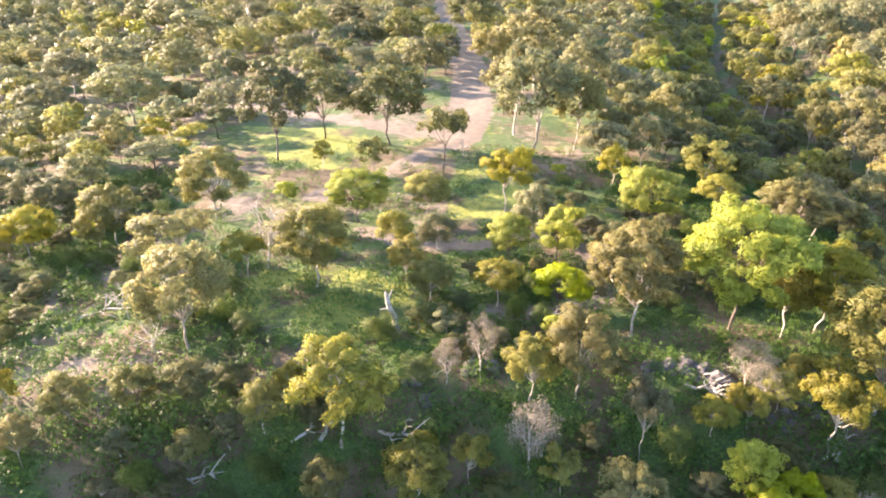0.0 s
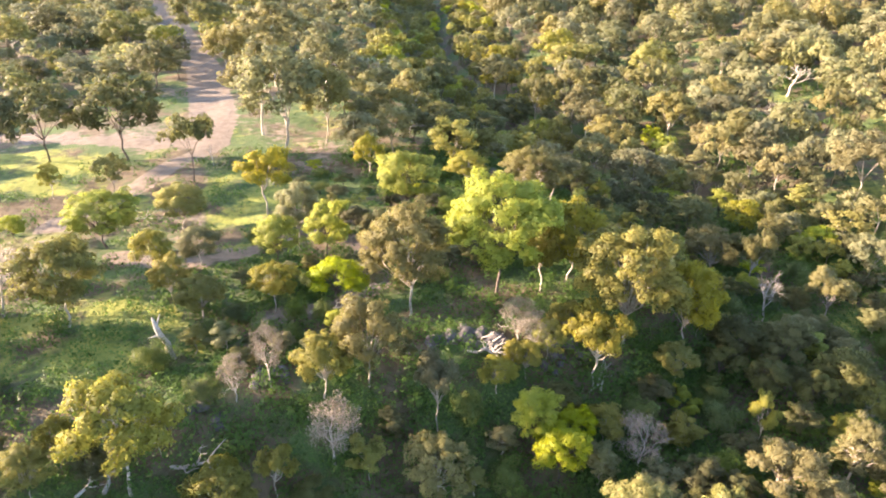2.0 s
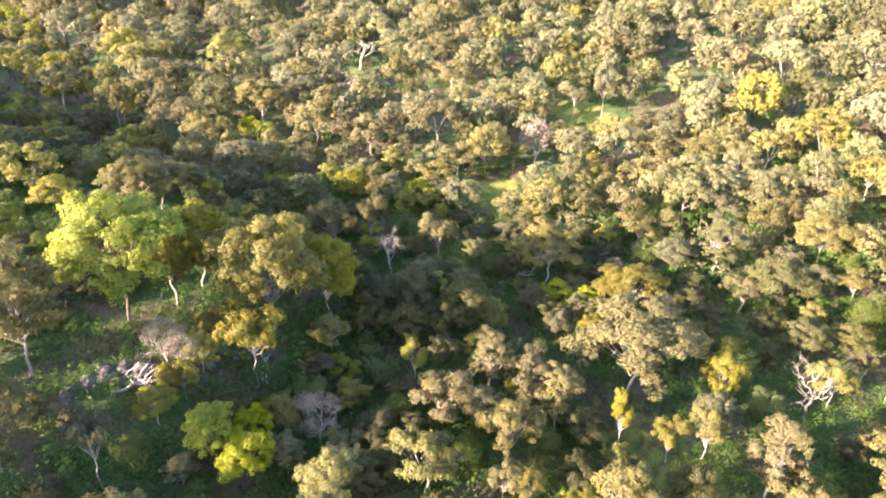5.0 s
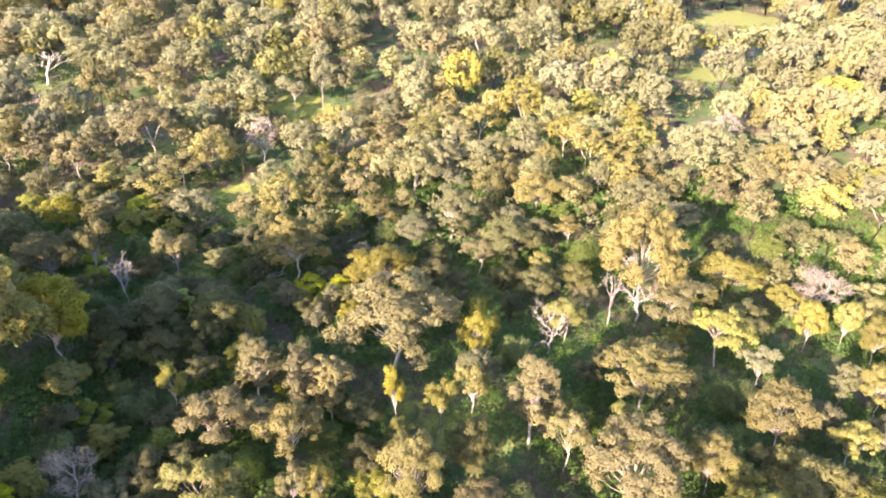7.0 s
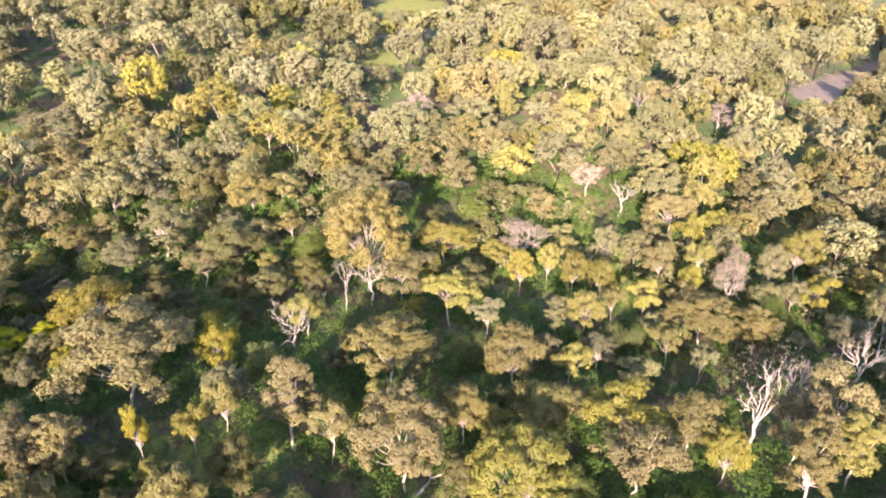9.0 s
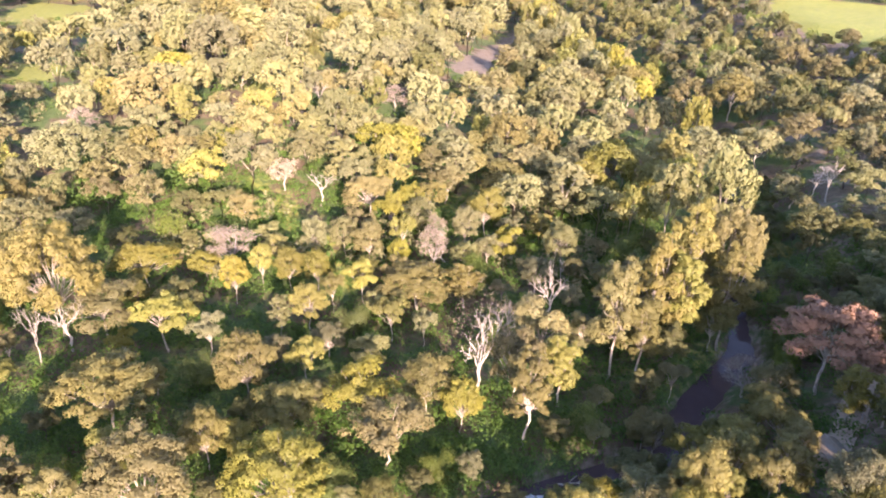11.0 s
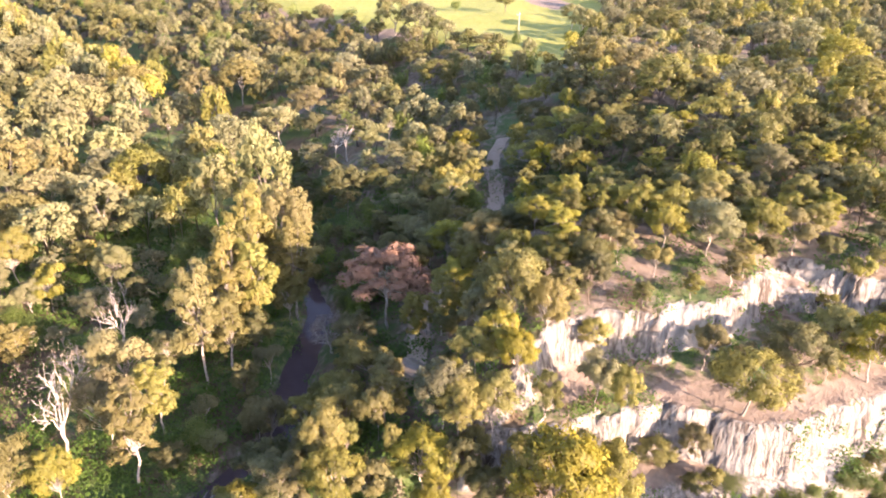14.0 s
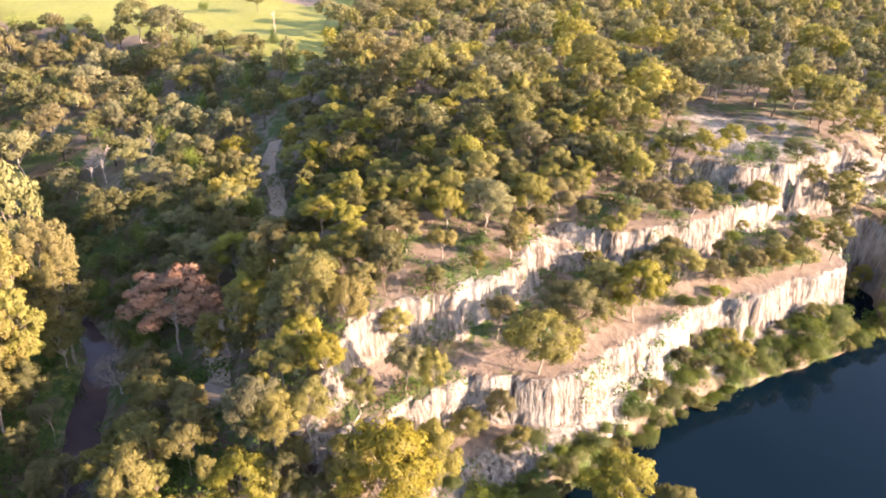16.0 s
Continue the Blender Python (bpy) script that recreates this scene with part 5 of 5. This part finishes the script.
# ---------------------------------------------------------------- stones, dead wood and built things
def part(name, verts, faces, mat, parent, label="", smooth=False):
    """One mesh object under a thing or part."""
    ob = new(name, mesh_of(name, verts, faces, mat, smooth))
    ob.parent = parent
    return tagged(ob, label) if label else ob


def box(x0, x1, y0, y1, z0, z1):
    v = [Vector((x, y, z)) for z in (z0, z1) for y in (y0, y1) for x in (x0, x1)]
    return v, [(0, 2, 3, 1), (4, 5, 7, 6), (0, 1, 5, 4), (2, 6, 7, 3), (0, 4, 6, 2), (1, 3, 7, 5)]


def stone_mesh(seed):
    bm = bmesh.new()
    bmesh.ops.create_icosphere(bm, subdivisions=2, radius=1.0)
    for v in bm.verts:
        p = v.co.copy()
        v.co = p * (1 + 0.35 * noise.noise(p * 1.1 + Vector((seed * 7.3, 0, 0))) + 0.15 * noise.noise(p * 2.7 + Vector((0, seed * 3.1, 0))))
        v.co.z *= 0.7
        for k in range(3):                                   # flattened faces of broken rock
            n = Vector((math.sin(seed * 2 + k * 2.1), math.cos(seed * 3 + k * 1.7), 0.4 + 0.3 * k)).normalized()
            over = v.co.dot(n) - 0.72
            if over > 0:
                v.co -= n * over * 0.85
    me = bpy.data.meshes.new("boulder")
    bm.to_mesh(me)
    bm.free()
    me.materials.append(STONE)
    return me


STONES = [stone_mesh(k) for k in range(6)]
BOULDERS = [(22.6, 63.0, 0.84), (24.7, 63.4, 1.11), (26.5, 63.2, 1.11), (28.0, 62.4, 0.92), (29.4, 61.2, 0.85), (26.9, 61.0, 0.65), (37.0, 60.9, 1.17), (38.7, 60.7, 1.26), (35.6, 59.0, 0.75), (33.8, 57.8, 0.80), (28.8, 57.7, 0.77), (3.6, 61.2, 0.79), (5.6, 61.9, 0.79), (0.6, 63.8, 0.75), (-2.3, 63.0, 0.80), (-2.6, 59.5, 0.84), (-1.3, 57.9, 0.77), (21.6, 59.3, 0.75), (17.5, 53.1, 0.66), (19.0, 61.9, 0.63), (23.1, 63.2, 0.78), (30.3, 60.8, 0.72), (37.6, 60.8, 0.90), (3.4, 62.0, 0.86), (-0.1, 64.5, 0.82), (-1.9, 62.6, 0.68), (29.4, 61.7, 0.86), (26.0, 62.6, 0.98), (39.2, -43.9, 0.67), (40.6, -41.7, 0.60)]

stone_rng = random.Random(3)
for x, y, size in BOULDERS:
    for k in range(3 if size > 0.75 else 2):
        far = 0 if k == 0 else size * stone_rng.uniform(0.9, 1.9)
        a = stone_rng.uniform(0, 6.28)
        px, py, s = x + math.cos(a) * far, y + math.sin(a) * far, size * (1 if k == 0 else stone_rng.uniform(0.45, 0.8))
        ob = new("boulder", STONES[stone_rng.randrange(6)])
        ob.matrix_world = Matrix.LocRotScale((px, py, height(px, py) + s * 0.25), Euler((stone_rng.uniform(-0.3, 0.3), stone_rng.uniform(-0.3, 0.3), stone_rng.uniform(0, 6.28))), (s * stone_rng.uniform(0.9, 1.4), s, s))
        tagged(ob, "grey lichened boulder on the rocky slope", "boulder", "boulders of the slope")


def limb_mesh(seed):
    """A fallen, forked, bleached limb, lying along x."""
    rng = random.Random(seed)
    verts, faces = [], []
    way = bent(rng, Vector((-2.6, 0, 0.1)), Vector((2.2, 0.3, 0.5)), 5, 0.5)
    tube(verts, faces, way, [0.2, 0.18, 0.15, 0.12, 0.09, 0.05], 5)
    for k in (2, 3, 3, 4, 4):
        tip = way[k] + Vector((rng.uniform(0.2, 1.6), rng.uniform(-1.5, 1.5), rng.uniform(0.1, 1.3)))
        arm = bent(rng, way[k], tip, 3, 0.25)
        grow(verts, faces, arm, [0.1, 0.075, 0.05, 0.025], 4)
        grow(verts, faces, bent(rng, arm[2], arm[2] + Vector((rng.uniform(-0.3, 0.9), rng.uniform(-0.7, 0.7), rng.uniform(0, 0.7))), 2, 0.1), [0.045, 0.03, 0.012], 3)
    return mesh_of("fallen_branch", verts, faces, DEAD_WOOD)


DEAD_LIMBS = [limb_mesh(k) for k in range(4)]
BRANCHES = [(27.0, 59.4, 5.8, -40), (-39.3, 71.0, 6.6, 10), (-22.5, 49.2, 5.9, 5), (-10.0, 54.9, 5.3, 60), (41.0, 56.0, 4.2, 50), (-12.1, 53.9, 4.7, 30), (-4.3, 54.0, 7.0, -20), (27.3, 59.8, 7.1, -84), (40.1, 55.3, 3.5, 21), (-7.9, 107.6, 4.6, -30), (12.9, 72.1, 4.8, -21), (87.1, 49.9, 6.4, -46), (87.7, 51.1, 5.5, -116), (56.0, -9.8, 5.2, -60), (103.1, 42.4, 6.0, -39), (38.2, -47.1, 4.1, -148), (4.6, -59.7, 3.7, -113), (-35.0, -86.2, 5.0, -123)]

for k, (x, y, length, turn) in enumerate(BRANCHES):
    ob = new("fallen_branch", DEAD_LIMBS[k % 4])
    ob.matrix_world = Matrix.LocRotScale((x, y, height(x, y) + 0.25), Euler((0, radians(-6), radians(turn))), (length / 5,) * 3)
    tagged(ob, "bleached fallen branch lying in the undergrowth", "branch", "fallen branches")


def snag(x, y, tall):
    """A broken, leaning, grey trunk."""
    rng = random.Random(4)
    verts, faces = [], []
    way = bent(rng, Vector((0, 0, -0.4)), Vector((-1.5, 0.6, tall)), 5, 0.15)
    tube(verts, faces, way, [0.42, 0.38, 0.36, 0.33, 0.28, 0.12], 8)
    grow(verts, faces, bent(rng, way[3], way[3] + Vector((-1.1, -0.4, 0.2)), 2, 0.1), [0.16, 0.12, 0.05], 5)
    grow(verts, faces, bent(rng, way[4], way[4] + Vector((0.5, 0.5, 1.2)), 2, 0.1), [0.15, 0.1, 0.03], 5)
    ob = new("broken_trunk", mesh_of("broken_trunk", verts, faces, DEAD_WOOD))
    ob.location = (x, y, height(x, y))
    tagged(ob, "grey broken leaning trunk in the green glade", "dead trunk")


TIN = plain_material("weathered_tin_roof", (0.12, 0.10, 0.07), (0.17, 0.145, 0.11), 0.7, 0.6, 0.01)
GREEN_TIN = plain_material("pale_green_roof", (0.36, 0.42, 0.38), (0.48, 0.53, 0.49), 0.9, 0.55, 0.01)
TIMBER = plain_material("weathered_timber", (0.16, 0.12, 0.09), (0.27, 0.21, 0.16), 0.3)
POLE_WOOD = plain_material("grey_pole_timber", (0.22, 0.19, 0.16), (0.32, 0.28, 0.24), 0.3)
RENDER_WALL = plain_material("cream_board_wall", (0.50, 0.46, 0.38), (0.60, 0.56, 0.48), 0.6)
WHITE_PAINT = plain_material("white_post_paint", (0.70, 0.69, 0.66), (0.80, 0.79, 0.76), 0.4, 0.5, 0.005)
GLASS = Mat("dark_window_glass", 0.08)
GLASS.colour((0.02, 0.025, 0.03))


def hut(name, x, y, turn, wide, deep, wall, rise, roof_mat, label, walls=True):
    """A small gabled building: posts or walls, two ribbed roof slopes, door and window."""
    top = new(name)
    top.matrix_world = Matrix.LocRotScale((x, y, height(x, y) - 0.1), Euler((0, 0, radians(turn))), None)
    tagged(top, label, "hut")
    w, d = wide / 2, deep / 2
    for i, sx in enumerate((-1, 1)):
        for sy in (-1, 1):
            part("post", *box(sx * w - 0.08, sx * w + 0.08, sy * d - 0.08, sy * d + 0.08, 0, wall), TIMBER, top)
    if walls:
        part("wall", *box(-w, w, -d - 0.05, -d + 0.05, 0, wall), RENDER_WALL, top)
        part("wall", *box(-w, w, d - 0.05, d + 0.05, 0, wall), RENDER_WALL, top)
        part("wall", *box(-w - 0.05, -w + 0.05, -d + 0.05, d - 0.05, 0, wall), RENDER_WALL, top)
        part("wall", *box(w - 0.05, w + 0.05, -d + 0.05, d - 0.05, 0, wall), RENDER_WALL, top)
        part("door", *box(-0.45, 0.45, -d - 0.09, -d - 0.06, 0, 2.05), TIMBER, top, "dark timber door")
        part("window", *box(w * 0.45, w * 0.8, -d - 0.09, -d - 0.06, 1.0, 1.9), GLASS.m, top, "dark glass window")
    over = 0.35
    for sy in (-1, 1):
        verts, faces = [], []
        ribs = 14
        for k in range(ribs * 2 + 1):
            px = -w - over + (wide + 2 * over) * k / (ribs * 2)
            lift = 0.03 if k % 2 else 0.0
            for f, thick in ((0, 0), (1, 0), (1, -0.05), (0, -0.05)):
                verts.append(Vector((px, sy * (d + over) * (1 - f) + sy * 0.02 * f, wall + rise * f + lift + thick - (0.02 if not f else 0))))
        for k in range(ribs * 2):
            for q in range(4):
                a, b = k * 4 + q, k * 4 + (q + 1) % 4
                faces.append((a, b, b + 4, a + 4))
        faces += [(3, 2, 1, 0), tuple(ribs * 8 + q for q in range(4))]
        part("roof_slope", verts, faces, roof_mat, top)
    part("ridge_cap", *box(-w - over, w + over, -0.12, 0.12, wall + rise - 0.01, wall + rise + 0.05), roof_mat, top)
    part("beam", *box(-w, w, -d - 0.07, -d + 0.07, wall - 0.16, wall - 0.02), TIMBER, top)
    part("beam", *box(-w, w, d - 0.07, d + 0.07, wall - 0.16, wall - 0.02), TIMBER, top)
    return top


def power_pole(x, y, tall, turn, mat, label):
    top = new("power_pole")
    top.matrix_world = Matrix.LocRotScale((x, y, height(x, y) - 0.3), Euler((0, 0, radians(turn))), None)
    tagged(top, label, "power pole", "power poles")
    verts, faces = [], []
    tube(verts, faces, [Vector((0, 0, tall * k / 4)) for k in range(5)], [0.2, 0.19, 0.17, 0.16, 0.14], 8)
    part("pole", verts, faces, mat, top, smooth=True)
    part("cross_arm", *box(-1.1, 1.1, -0.24, -0.12, tall - 0.8, tall - 0.62), mat, top)
    for k in (-0.95, -0.4, 0.4, 0.95):
        verts, faces = [], []
        tube(verts, faces, [Vector((k, -0.18, tall - 0.62 + 0.07 * q)) for q in range(4)], [0.03, 0.06, 0.04, 0.05], 6)
        part("insulator", verts, faces, WHITE_PAINT, top, "white ceramic insulator", True)
    return top


def post_row(name, spots, tall, thick, mat, label, category, rails=False):
    """A short fence: posts, and two rails between neighbours."""
    top = new(name)
    x0, y0 = spots[0]
    z0 = height(x0, y0)
    top.location = (x0, y0, z0)
    tagged(top, label, category)
    feet = [Vector((x - x0, y - y0, height(x, y) - z0)) for x, y in spots]
    for f in feet:
        part("post", *box(f.x - thick, f.x + thick, f.y - thick, f.y + thick, f.z - 0.2, f.z + tall), mat, top)
    if rails:
        for a, b in zip(feet, feet[1:]):
            for up in (tall * 0.5, tall * 0.9):
                verts, faces = [], []
                tube(verts, faces, [a + Vector((0, 0, up)), a.lerp(b, 0.5) + Vector((0, 0, up)), b + Vector((0, 0, up))], [0.05] * 3, 4)
                part("rail", verts, faces, mat, top)
    return top


snag(-4.9, 69.0, 4.9)
hut("shelter", 21.0, -64.6, 155, 2.4, 2.1, 2.1, 0.7, TIN, "small open timber shelter with pale tin roof beside the track", False)
hut("hillside_hut", -18.2, -167.8, 175, 5.5, 3.6, 2.5, 0.9, GREEN_TIN, "hut with pale green tin roof among hill trees")
power_pole(38.5, -209.5, 7.9, 70, POLE_WOOD, "pale timber power pole with cross arm in the field")
power_pole(5.2, -223.8, 6.5, 40, TIMBER, "dark timber power pole beside the hilltop road")
post_row("fence", [(23.5, -73.5), (23.3, -74.9), (22.3, -73.6), (21.3, -72.6)], 1.1, 0.07, POLE_WOOD, "weathered post and rail fence beside the creek track", "fence", True)
post_row("guide_posts", [(-4.2, -213.1), (-6.6, -204.5), (-9.2, -197.8)], 1.2, 0.12, WHITE_PAINT, "white guide posts along the hilltop road", "guide posts")
post_row("bollards", [(-63.4, 161.0), (-62.0, 160.9), (-60.9, 161.4), (-59.3, 161.4)], 0.9, 0.14, WHITE_PAINT, "row of low white bollards beside the trees", "bollards")
